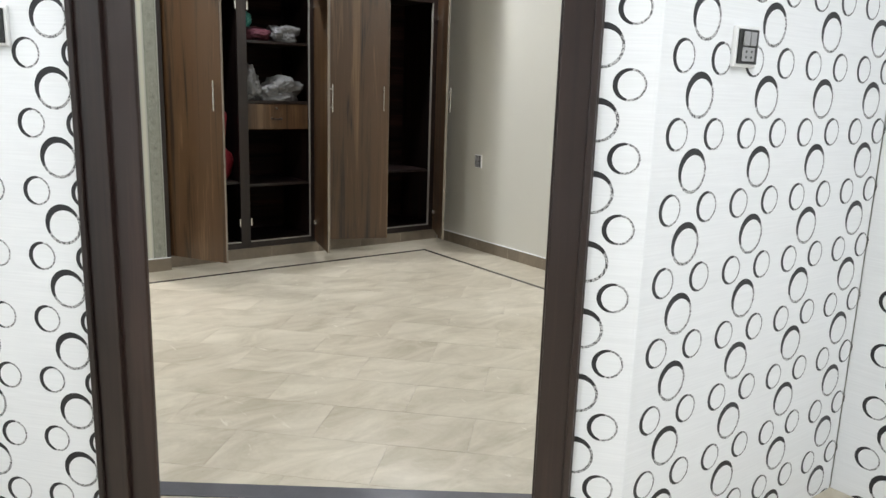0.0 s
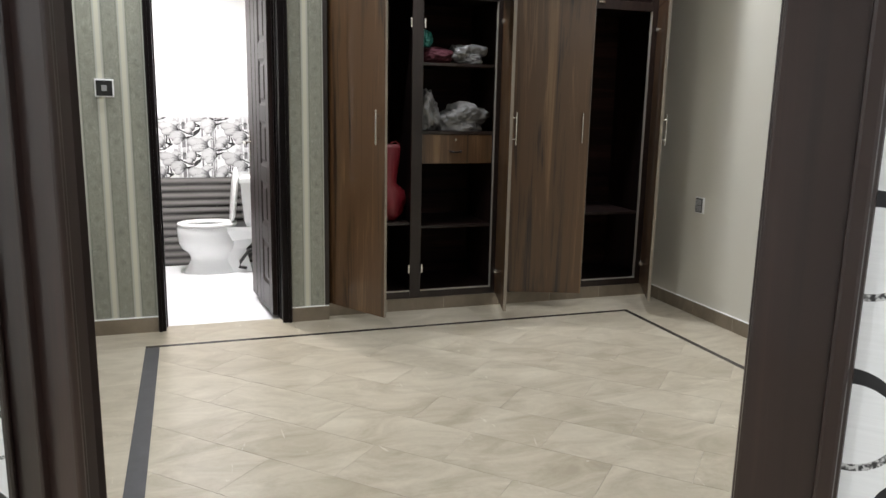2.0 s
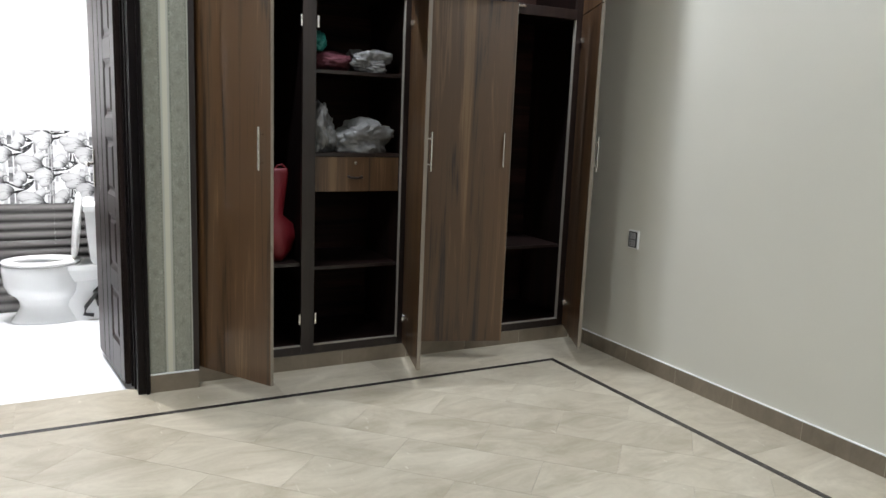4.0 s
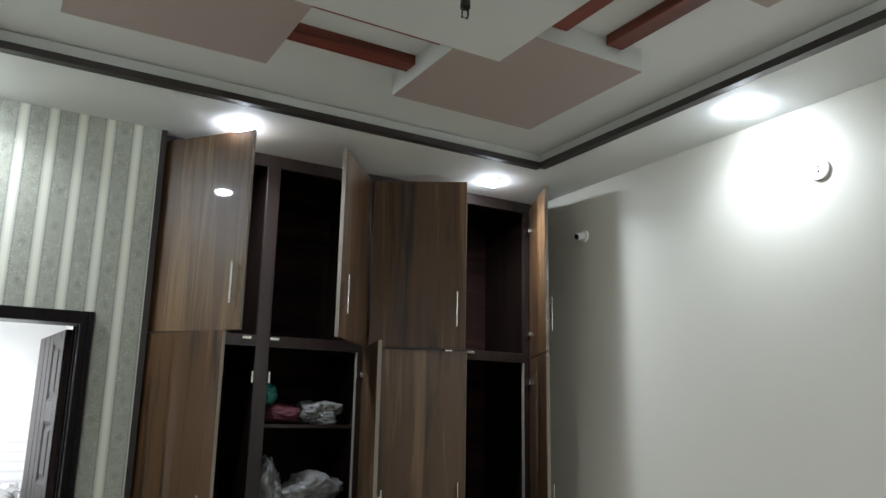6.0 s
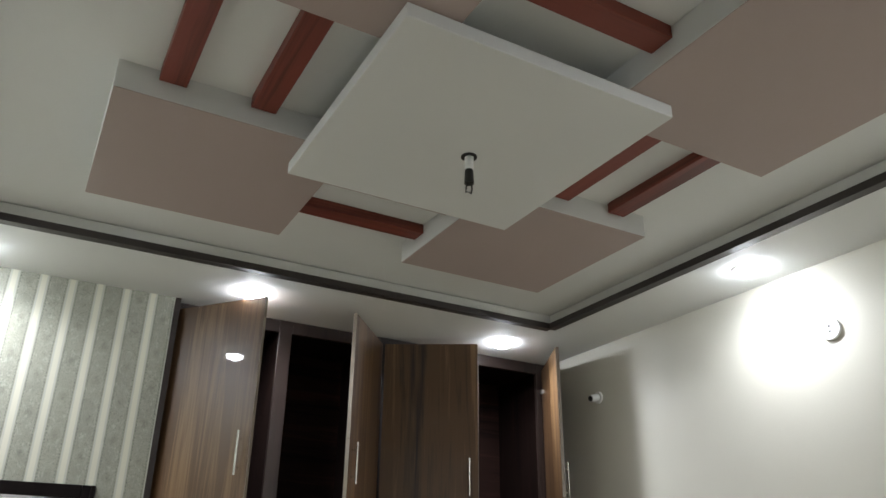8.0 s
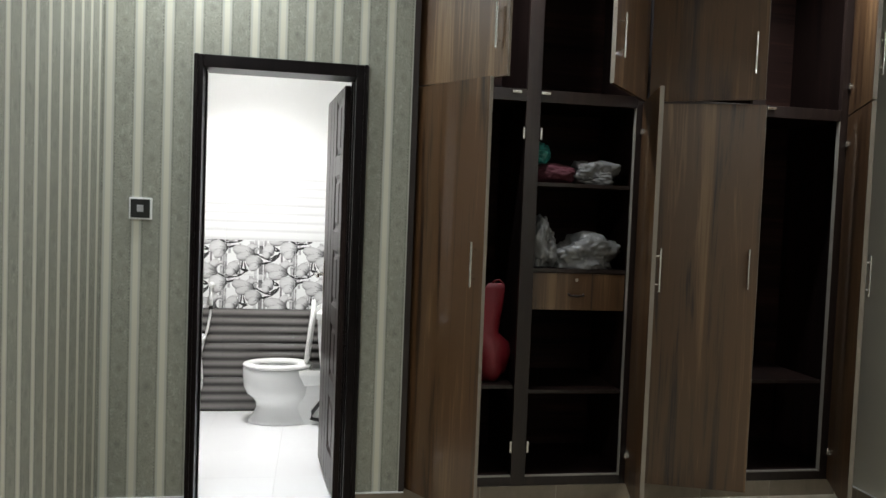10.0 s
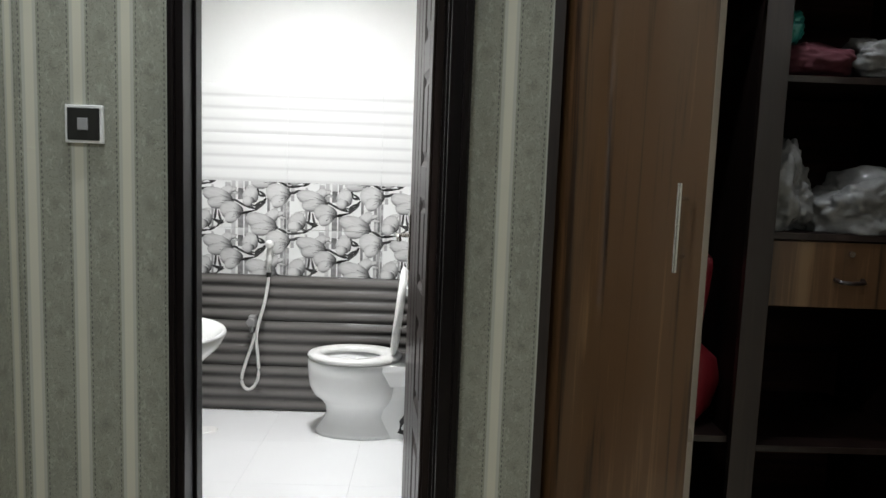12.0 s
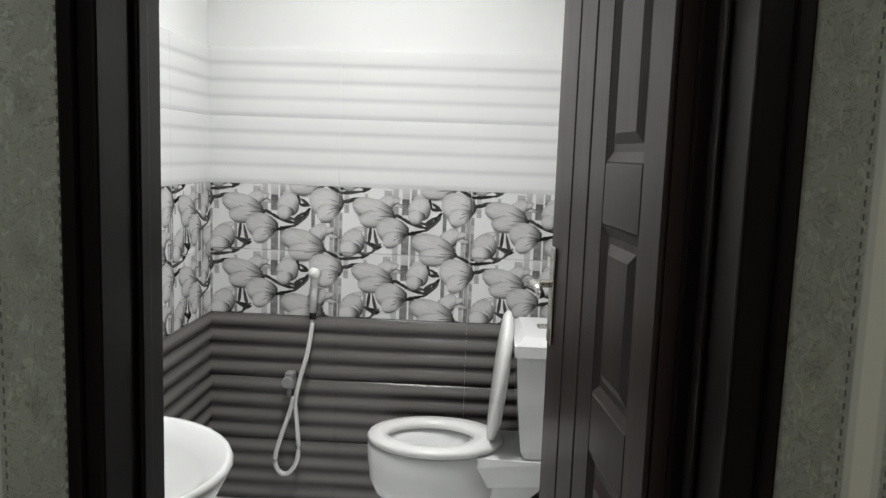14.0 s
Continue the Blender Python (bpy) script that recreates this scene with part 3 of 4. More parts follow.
structure(block("trim", (DOOR_R - 0.075, 5.598, 0), (DOOR_R - 0.0585, 5.6165, DOOR_TOP - 0.06), M_BATHFRAME), "dark rebate strip of the bathroom door frame")
grooved_door("door_1", 0.685, 2.075, pose(1.486, 5.62, 0, 0, 0, heading(1.486, 5.62, 1.415, 6.312)), "dark brown panelled bathroom door, open inwards", 1)
hx = ORIGIN + U * (ENTRY_B - 0.09) + NORM * 0.115
panel_door("door_2", 0.59, 2.29, pose(hx.x, hx.y, 0, 0, 0, 20), "narrow dark brown entrance door leaf, open inwards", -1, True)
hx = ORIGIN + U * (ENTRY_A + 0.10) + NORM * 0.118
panel_door("door_3", 0.59, 2.29, pose(hx.x, hx.y, 0, 0, 0, 117), "narrow dark brown entrance door leaf, folded back", 1, False)

# ---- wardrobe ----
wardrobe = thing("wardrobe", pose(0, 0, 0), "built-in walnut laminate wardrobe with several doors standing open", "wardrobe")
W_B, W_T, SPLIT = 0.085, SOFFIT - 0.002, 2.075
YB = 6.14
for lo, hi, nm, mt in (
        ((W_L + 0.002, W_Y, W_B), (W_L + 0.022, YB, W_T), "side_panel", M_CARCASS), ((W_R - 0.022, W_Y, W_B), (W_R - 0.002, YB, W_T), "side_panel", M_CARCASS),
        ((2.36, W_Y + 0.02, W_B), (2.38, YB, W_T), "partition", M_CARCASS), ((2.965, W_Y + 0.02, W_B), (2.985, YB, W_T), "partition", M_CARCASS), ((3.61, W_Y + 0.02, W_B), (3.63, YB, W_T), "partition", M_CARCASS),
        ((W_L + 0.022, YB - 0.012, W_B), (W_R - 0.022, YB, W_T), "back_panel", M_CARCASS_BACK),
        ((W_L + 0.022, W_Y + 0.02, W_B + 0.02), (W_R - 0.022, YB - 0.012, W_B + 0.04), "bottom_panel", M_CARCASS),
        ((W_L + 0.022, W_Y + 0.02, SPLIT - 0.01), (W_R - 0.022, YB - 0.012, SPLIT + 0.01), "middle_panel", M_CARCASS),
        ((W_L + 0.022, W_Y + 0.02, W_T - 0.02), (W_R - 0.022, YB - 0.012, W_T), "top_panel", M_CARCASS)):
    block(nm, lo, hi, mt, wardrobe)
for x0, x1 in ((W_L + 0.002, W_L + 0.03), (2.35, 2.424), (2.935, 3.01), (3.58, 3.655), (4.10, W_R - 0.002)):
    block("stile", (x0, W_Y - 0.004, W_B), (x1, W_Y + 0.02, W_T), M_DARKWOOD, wardrobe, w=0.0015)
xs = [(W_L + 0.03, 2.35), (2.424, 2.935), (3.01, 3.58), (3.655, 4.10)]
for x0, x1 in xs:
    for z0, z1 in ((W_B, W_B + 0.045), (SPLIT - 0.03, SPLIT + 0.03), (W_T - 0.07, W_T)):
        block("rail", (x0, W_Y - 0.003, z0), (x1, W_Y + 0.02, z1), M_DARKWOOD, wardrobe, w=0.0015)
        if z0 == W_B:
            block("edge_strip", (x0, W_Y + 0.002, z1), (x1, W_Y + 0.02, z1 + 0.006), M_EDGE, wardrobe)
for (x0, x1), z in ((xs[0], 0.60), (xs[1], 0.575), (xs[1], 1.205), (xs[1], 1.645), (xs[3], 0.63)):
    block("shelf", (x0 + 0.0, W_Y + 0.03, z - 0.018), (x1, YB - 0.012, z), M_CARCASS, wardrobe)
    block("edge_strip", (x0 + 0.0, W_Y + 0.026, z - 0.018), (x1, W_Y + 0.0298, z), M_DARKWOOD, wardrobe)
block("edge_strip", (2.931, W_Y - 0.0045, W_B + 0.045), (2.935, W_Y + 0.02, SPLIT - 0.03), M_EDGE, wardrobe)
block("edge_strip", (4.096, W_Y - 0.0045, W_B + 0.045), (4.10, W_Y + 0.02, SPLIT - 0.03), M_EDGE, wardrobe)
# dark strip added to draw the black line at the wardrobe's left edge
structure(block("trim", (1.764, BACK - 0.006, 0.09), (W_L + 0.002, W_Y - 0.005, SOFFIT - 0.003), M_DARKWOOD), "added dark strip between wallpaper and wardrobe")
# drawer
drawer = block("drawer", (2.428, W_Y + 0.03, 0.992), (2.93, W_Y + 0.048, 1.182), M_WALNUT, wardrobe, "walnut drawer front", 0.002)
bm = bmesh.new()
tube(bm, [(2.625, W_Y + 0.03, 1.075), (2.63, W_Y + 0.008, 1.07), (2.665, W_Y + 0.004, 1.068), (2.70, W_Y + 0.008, 1.07), (2.705, W_Y + 0.03, 1.075)], 0.006)
part("handle", bm, M_DARKWOOD, drawer, "dark bow handle", True)
bm = bmesh.new()
rod(bm, (2.665, W_Y + 0.022, 1.15), (2.665, W_Y + 0.03, 1.15), 0.009)
part("lock", bm, M_CHROME, drawer, "round steel lock")


def wardrobe_door(hx, hy, ex, ey, w, z0, z1, sgn, hz):
    """A leaf from its hinge towards (ex, ey); sgn: the side of the leaf that is its outside."""
    ang = heading(hx, hy, ex, ey)
    th = 0.018
    lo, hi = (-th, 0) if sgn < 0 else (0, th)
    bm = bmesh.new()
    cube(bm, (0.002, lo, z0), (w - 0.0015, hi, z1))
    me = bpy.data.meshes.new("door")
    bm.to_mesh(me)
    bm.free()
    me.materials.append(M_WALNUT)
    leaf = new("door", me)
    leaf.parent = wardrobe
    leaf.matrix_world = pose(hx, hy, 0, 0, 0, ang)
    bm = bmesh.new()
    cube(bm, (w - 0.0015, lo - 0.0005, z0), (w, hi + 0.0005, z1))
    part("edge_band", bm, M_BAND, leaf, "brown edge band")
    out = lo if sgn < 0 else hi
    x = w - 0.05
    bm = bmesh.new()
    yb = out + sgn * 0.028
    rod(bm, (x, yb, hz - 0.1), (x, yb, hz + 0.1), 0.0058, 16)
    for dz in (-0.065, 0.065):
        rod(bm, (x, out, hz + dz), (x, yb, hz + dz), 0.0045, 8)
    part("handle", bm, M_CHROME, leaf, "brushed steel bar handle")
    for z in (z0 + 0.15, z1 - 0.15):
        bm = bmesh.new()
        inn = hi if sgn < 0 else lo
        rod(bm, (0.022, inn, z), (0.022, inn - sgn * 0.006, z), 0.017, 14)
        cube(bm, (0.0, min(inn, inn - sgn * 0.012), z - 0.012), (0.05, max(inn, inn - sgn * 0.012), z + 0.012))
        part("hinge", bm, M_CHROME, leaf, "steel cup hinge")
    return leaf


HY = W_Y - 0.008
ZL0, ZL1, ZU0, ZU1 = 0.10, SPLIT - 0.004, SPLIT + 0.004, W_T - 0.045
wardrobe_door(1.80, HY, 2.07, 5.09, 0.525, ZL0, ZL1, -1, 1.245)
wardrobe_door(2.965, HY, 2.82, 5.03, 0.525, ZL0, ZL1, 1, 1.245)
wardrobe_door(3.0, HY, 3.539, 5.35, 0.57, ZL0, ZL1, -1, 1.245)
wardrobe_door(4.14, HY, 3.885, 5.04, 0.56, ZL0, ZL1, 1, 1.245)
wardrobe_door(1.80, HY, 2.148, 5.10, 0.557, ZU0, ZU1, -1, 2.30)
wardrobe_door(2.965, HY, 2.609, 5.10, 0.56, ZU0, ZU1, 1, 2.30)
wardrobe_door(3.0, HY, 3.469, 5.25, 0.55, ZU0, ZU1, -1, 2.30)
wardrobe_door(4.14, HY, 3.885, 5.04, 0.56, ZU0, ZU1, 1, 2.30)
# hinge plates left on the middle stile
for x in (2.334, 2.424):
    for z in (0.29, 1.885):
        block("hinge_plate", (x, W_Y - 0.016, z - 0.03), (x + 0.012, W_Y - 0.004, z + 0.03), M_CHROME, wardrobe, "steel hinge plate", 0.002)
for x in (2.27, 2.42, 3.5, 3.66):
    block("hinge_plate", (x, W_Y - 0.02, SPLIT + 0.005), (x + 0.05, W_Y - 0.004, SPLIT + 0.02), M_CHROME, wardrobe, "steel hinge plate", 0.002)

# ---- floor ----
floor = structure(block("floor", (LEFT - 0.16, FRONT_OUT, -0.012), (RIGHT, BACK + 0.1, -0.005), M_GROUT), "beige marble slab floor with a dark inlaid border line")


def slabs(parent, x0, x1, y0, y1, dx, dy, shift, mat, name="slab"):
    cache = {}
    y, r = y0, 0
    while y < y1 - 1e-4:
        x = x0 - (shift * dx if r % 2 else 0)
        while x < x1 - 1e-4:
            a, b, c, d = max(x, x0), min(x + dx, x1), y, min(y + dy, y1)
            if b - a > 0.01:
                key = (round(b - a, 3), round(d - c, 3))
                if key not in cache:
                    bm = bmesh.new()
                    cube(bm, (0.0004, 0.0004, -0.008), (key[0] - 0.0004, key[1] - 0.0004, 0.0))
                    me = bpy.data.meshes.new(name)
                    bm.to_mesh(me)
                    bm.free()
                    me.materials.append(mat)
                    cache[key] = me
                ob = new(name, cache[key])
                ob.parent = parent
                ob.location = (a, c, 0)
            x += dx
        y += dy
        r += 1


BX0, BX1, BY1 = 0.693, 3.79, 5.157


def clipped(poly, axis, limit, keep_more):
    """A polygon cut at one coordinate."""
    out = []
    for i, p in enumerate(poly):
        q = poly[(i + 1) % len(poly)]
        ip, iq = (p[axis] >= limit) == keep_more, (q[axis] >= limit) == keep_more
        if ip:
            out.append(p)
        if ip != iq:
            k = (limit - p[axis]) / (q[axis] - p[axis])
            out.append((p[0] + (q[0] - p[0]) * k, p[1] + (q[1] - p[1]) * k))
    return out


def diagonal_slabs(parent, x0, x1, y0, y1, dx, dy, angle):
    """Slabs in running bond, turned, cut to a rectangle."""
    c, s_ = math.cos(radians(angle)), math.sin(radians(angle))
    full = {}
    g = 0.0006
    for r in range(-24, 24):
        for k in range(-14, 14):
            a, b = k * dx + (dx / 2 if r % 2 else 0), r * dy
            quad = [(a + g, b + g), (a + dx - g, b + g), (a + dx - g, b + dy - g), (a + g, b + dy - g)]
            poly = [(2.3 + c * u - s_ * v, 3.4 + s_ * u + c * v) for u, v in quad]
            for axis, limit, more in ((0, x0, True), (0, x1, False), (1, y0, True), (1, y1, False)):
                if poly:
                    poly = clipped(poly, axis, limit, more)
            if len(poly) < 3:
                continue
            o = poly[0]
            bm = bmesh.new()
            loft(bm, [[(p[0] - o[0], p[1] - o[1], -0.007) for p in poly], [(p[0] - o[0], p[1] - o[1], 0.0) for p in poly]])
            ob = make("slab", bm, M_MARBLE)
            ob.parent = parent
            ob.location = (o[0], o[1], 0)


diagonal_slabs(floor, BX0 + 0.075, BX1, 1.0, BY1, 0.61, 0.305, -45)
slabs(floor, LEFT, BX0, 2.2, BY1 + 0.035, 0.385, 0.6, 0, M_MARBLE)
slabs(floor, BX1 + 0.035, RIGHT, 1.335, BY1 + 0.035, 0.6, 0.6, 0, M_MARBLE)
slabs(floor, LEFT, RIGHT, BY1 + 0.035, W_Y + 0.02, 0.6, 0.6, 0, M_MARBLE)
block("inlay", (BX0, BY1, -0.008), (BX1 + 0.035, BY1 + 0.035, 0.0003), M_BLACKLINE, floor, "black stone inlay line")
block("inlay", (BX1, 1.7, -0.008), (BX1 + 0.035, BY1, 0.0003), M_BLACKLINE, floor, "black stone inlay line")
block("inlay", (BX0, 2.42, -0.008), (BX0 + 0.075, BY1, 0.0003), M_GREYSTRIP, floor, "dark grey stone inlay strip")
hall_floor = structure(block("hall_floor", (-1.6, -1.7, -0.012), (2.80, 1.0, -0.004), M_GROUT), "beige marble hall floor")
slabs(hall_floor, -1.6, 2.80, -1.7, 1.0, 0.61, 0.305, 0.5, M_MARBLE)
slabs(hall_floor, -1.6, BX0 + 0.075, 1.0, 2.2, 0.61, 0.305, 0.5, M_MARBLE)
ob = block("inlay_strip", (0.0, 0.0, 0.001), (1.36, 0.085, 0.004), M_GREYSTRIP)
ob.matrix_world = pose(0.79, 2.448, 0, 0, 0, -36.9)
structure(ob, "dark grey stone border strip across the entrance")


def skirting(lo, hi):
    """A run of skirting tiles with pale filled joints."""
    along = 0 if hi[0] - lo[0] > hi[1] - lo[1] else 1
    a, b = [list(lo), list(hi)]
    for k, inset in ((1 - along, 0.001), (2, 0.001)):
        a[k], b[k] = a[k] + (inset if k != 2 else 0), b[k] - inset
    run = structure(block("baseboard", tuple(a), tuple(b), M_GROUT), "brown marble tile skirting with pale joints")
    at = lo[along]
    while at < hi[along] - 0.02:
        p, q = list(lo), list(hi)
        p[along], q[along] = at, min(at + 0.4, hi[along])
        bm = bmesh.new()
        cube(bm, [v - w for v, w in zip(p, lo)], [v - w for v, w in zip(q, lo)])
        tile = part("tile", bm, M_SKIRT, run)
        tile.location = lo
        at += 0.403


SK = 0.09
skirting((LEFT, BACK - 0.012, 0), (DOOR_L - 0.001, BACK - 0.0005, SK))
skirting((DOOR_R + 0.001, BACK - 0.012, 0), (W_L, BACK - 0.0005, SK))
skirting((LEFT + 0.0005, 2.62, 0), (LEFT + 0.012, BACK - 0.013, SK))
skirting((RIGHT - 0.012, 1.335, 0), (RIGHT - 0.0005, W_Y - 0.02, SK))
for lo, hi in (((LEFT, BACK - 0.011, SK), (DOOR_L - 0.001, BACK - 0.0005, SK + 0.006)), ((DOOR_R + 0.001, BACK - 0.011, SK), (W_L, BACK - 0.0005, SK + 0.006)),
               ((RIGHT - 0.011, 1.335, SK), (RIGHT - 0.0005, W_Y - 0.02, SK + 0.005))):
    structure(block("trim", lo, hi, M_WHITEPAINT), "white filler line on top of the skirting")
skirting((W_L, W_Y - 0.006, 0), (RIGHT - 0.013, W_Y + 0.02, W_B - 0.001))


# ---- switches and sockets ----
def wall_plate(name, m, label, category, w, h, kind):
    """A switch or socket plate; local -y looks out of the wall."""
    t = thing(name, m, label, category)
    bm = bmesh.new()
    cube(bm, (-w / 2, -0.012, -h / 2), (w / 2, 0, h / 2))
    bevel(bm, 0.003)
    part("surround", bm, M_WPLASTIC, t, "white plastic surround")
    bm = bmesh.new()
    cube(bm, (-w / 2 + 0.008, -0.016, -h / 2 + 0.008), (w / 2 - 0.008, -0.0125, h / 2 - 0.008))
    bevel(bm, 0.0015)
    part("plate", bm, M_BPLASTIC, t, "black glossy plate")
    if kind == "bell":
        bm = bmesh.new()
        cube(bm, (-0.014, -0.021, -0.016), (0.014, -0.0162, 0.016))
        bevel(bm, 0.002)
        part("button", bm, M_GREYPLASTIC, t, "grey rocker button")
    else:
        for dx in (-0.014, 0.014):
            bm = bmesh.new()
            cube(bm, (dx - 0.012, -0.021, 0.002), (dx + 0.012, -0.0162, h / 2 - 0.014))
            bevel(bm, 0.002)
            part("rocker", bm, M_GREYPLASTIC, t, "grey rocker")
        bm = bmesh.new()
        cube(bm, (-0.026, -0.019, -h / 2 + 0.014), (0.026, -0.0162, -0.002))
        bevel(bm, 0.002)
        face = part("socket_face", bm, M_GREYPLASTIC, t)
        for dx in (-0.011, 0.011):
            for dz in (0.3, 0.7):
                bm = bmesh.new()
                z = -h / 2 + 0.014 + (h / 2 - 0.016) * dz
                rod(bm, (dx, -0.0188, z), (dx, -0.0196, z), 0.0034, 10)
                part("hole", bm, M_BPLASTIC, face)
    return t


wall_plate("light_switch", pose(0.538, BACK, 1.435), "black switch in a white surround on papered wall", "light switch", 0.1, 0.1, "bell")
wall_plate("wall_socket", pose(RIGHT, 4.985, 0.752, 0, 0, -90), "black socket in a white surround on cream wall", "wall socket", 0.085, 0.11, "socket")
wall_plate("light_switch", pose(1.968, FRONT_OUT, 1.472), "black four-gang switch in a white surround", "light switch", 0.10, 0.10, "socket")
wall_plate("light_switch", CUT @ pose(-0.235, 0, 1.474), "dark switch in a white surround beside the entrance", "light switch", 0.10, 0.105, "socket")
bulb = thing("wall_lamp_holder", pose(RIGHT, 5.06, 2.80, 0, 0, -90), "white bulb holder with black end on cream wall", "lamp holder")
bm = bmesh.new()
rod(bm, (0, 0, 0), (0, -0.012, 0), 0.036, 20)
part("base", bm, M_WPLASTIC, bulb)
bm = bmesh.new()
rod(bm, (0, -0.012, 0), (0, -0.065, -0.012), 0.022, 18)
part("socket", bm, M_WPLASTIC, bulb)
bm = bmesh.new()
rod(bm, (0, -0.065, -0.012), (0, -0.069, -0.013), 0.017, 18)
part("opening", bm, M_BPLASTIC, bulb, "black opening")
rose = thing("ceiling_rose", pose(RIGHT, 3.50, 2.80, 0, 0, -90), "round white plastic wiring cap on cream wall", "wiring cap")
bm = bmesh.new()
rod(bm, (0, 0, 0), (0, -0.012, 0), 0.05, 28)
bevel(bm, 0.004)
part("cap", bm, M_WPLASTIC, rose)
for dz in (-0.012, 0.012):
    bm = bmesh.new()
    rod(bm, (0, -0.012, dz), (0, -0.0135, dz), 0.005, 10)
    part("screw", bm, M_BPLASTIC, rose)

# ---- bathroom ----
slab_wall("wall_bath_north", [((B_L - 0.1, B_Y + 0.008, 0), (B_R + 0.1, B_Y + 0.12, TOP))], M_WHITEPAINT, "white bathroom end wall")
slab_wall("wall_bath_west", [((B_L - 0.12, BACK + 0.14, 0), (B_L - 0.008, B_Y + 0.008, TOP))], M_WHITEPAINT, "white bathroom side wall")
slab_wall("wall_bath_east", [((B_R + 0.008, BACK + 0.14, 0), (W_L - 0.02, B_Y + 0.008, TOP))], M_WHITEPAINT, "white bathroom side wall")
structure(block("bath_ceiling", (B_L, BACK + 0.14, 2.85), (B_R, B_Y, 2.95), M_CEIL), "white bathroom ceiling")


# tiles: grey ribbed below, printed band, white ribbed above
def rib_shading(name, dark, light, rough, sharp=1.0):
    """Glaze with the light and shade of each rounded rib put into its colour."""
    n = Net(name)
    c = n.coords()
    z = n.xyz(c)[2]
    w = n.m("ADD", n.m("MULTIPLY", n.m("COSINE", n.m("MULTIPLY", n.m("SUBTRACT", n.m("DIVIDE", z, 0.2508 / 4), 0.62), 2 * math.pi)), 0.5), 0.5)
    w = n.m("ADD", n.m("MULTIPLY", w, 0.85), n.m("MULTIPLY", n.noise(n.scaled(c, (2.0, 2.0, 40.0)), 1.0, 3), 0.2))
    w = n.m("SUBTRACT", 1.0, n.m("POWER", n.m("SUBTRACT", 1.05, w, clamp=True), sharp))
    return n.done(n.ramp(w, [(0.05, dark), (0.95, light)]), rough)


M_RIB = rib_shading("grey_ribbed_tile", (0.045, 0.042, 0.040), (0.20, 0.19, 0.18), 0.25)
M_WHITETILE = plain("white_glazed_tile", (0.80, 0.81, 0.80), 0.15, vary=0.02, scale=3)
M_FLOORTILE = plain("white_floor_tile", (0.83, 0.84, 0.84), 0.2, vary=0.04, scale=2)


def print_paper(name, lo, hi, streak):
    """Printed greys, each petal or stroke with its own tone and soft streaks."""
    n = Net(name)
    rnd = n.node("ShaderNodeNewGeometry").outputs["Random Per Island"]
    v = n.scaled(n.coords(), (1.0, 1.0, 1.6))
    t = n.m("ADD", n.m("MULTIPLY", rnd, 0.45), n.m("MULTIPLY", n.noise(v, streak, 3, 0.6, 1.2), 0.55))
    return n.done(n.ramp(t, [(0.25, (lo,) * 3), (0.75, (hi,) * 3)]), 0.2)


def petal_print():
    """Printed petals: pale, darker towards the stalk and the rim, with streaks running to the stalk."""
    n = Net("printed_petals")
    c = n.xyz(n.coords("UV"))
    u, v = c[0], c[1]
    rnd = n.node("ShaderNodeNewGeometry").outputs["Random Per Island"]
    fan = n.m("DIVIDE", v, n.m("ADD", n.m("MULTIPLY", n.m("SUBTRACT", 1.3, u), 0.5), 0.25))
    streak = n.noise(n.vec(n.m("MULTIPLY", u, 1.2), n.m("MULTIPLY", fan, 7.0), n.m("MULTIPLY", rnd, 50.0)), 1.0, 3, 0.6, 0.4)
    r = n.m("SQRT", n.m("ADD", n.m("MULTIPLY", u, u), n.m("MULTIPLY", v, v)))
    tone = n.m("ADD", 0.66, n.m("MULTIPLY", n.m("SUBTRACT", streak, 0.5), 0.24))
    tone = n.m("SUBTRACT", tone, n.m("MULTIPLY", n.m("MAXIMUM", n.m("SUBTRACT", u, 0.15), 0.0), 0.62))
    tone = n.m("SUBTRACT", tone, n.m("MULTIPLY", n.m("MAXIMUM", n.m("SUBTRACT", n.m("MULTIPLY", v, -1.0), 0.1), 0.0), 0.28))
    tone = n.m("SUBTRACT", tone, n.m("MULTIPLY", n.m("MAXIMUM", n.m("SUBTRACT", r, 0.75), 0.0), 0.55))
    tone = n.m("ADD", tone, n.m("MULTIPLY", n.m("SUBTRACT", rnd, 0.5), 0.10))
    return n.done(n.ramp(tone, [(0.05, (0.03, 0.03, 0.03)), (0.35, (0.24, 0.24, 0.24)), (0.55, (0.52, 0.52, 0.515)), (0.85, (0.78, 0.78, 0.775))]), 0.2)


M_PETAL = petal_print()
M_TWIG = print_paper("printed_twigs", 0.012, 0.09, 40.0)
M_PRINT_BAR = print_paper("printed_stripes", 0.12, 0.62, 14.0)
TW, TH = 0.5, 0.2508


def shared(name, bm, material, smooth=False):
    me = bpy.data.meshes.new(name)
    bmesh.ops.recalc_face_normals(bm, faces=bm.faces)
    bm.to_mesh(me)
    bm.free()
    me.materials.append(material)
    for p in me.polygons:
        p.use_smooth = smooth
    return me


def ribbed(bulge, count, material, name, wide):
    """One tile with rounded horizontal ribs."""
    bm = bmesh.new()
    prof = []
    for i in range(count):
        for k in range(6):
            f = (k + 0.5) / 6
            prof.append((-0.004 - bulge * math.sin(math.pi * f) ** 0.6, 0.0002 + (TH - 0.0004) * (i + f) / count))
    prof = [(0.006, 0.0002), (-0.004, 0.0002)] + prof + [(-0.004, TH - 0.0002), (0.006, TH - 0.0002)]
    loft(bm, [[(x, y, z) for y, z in prof] for x in (0.0003, wide - 0.0003)])
    return shared(name, bm, material)


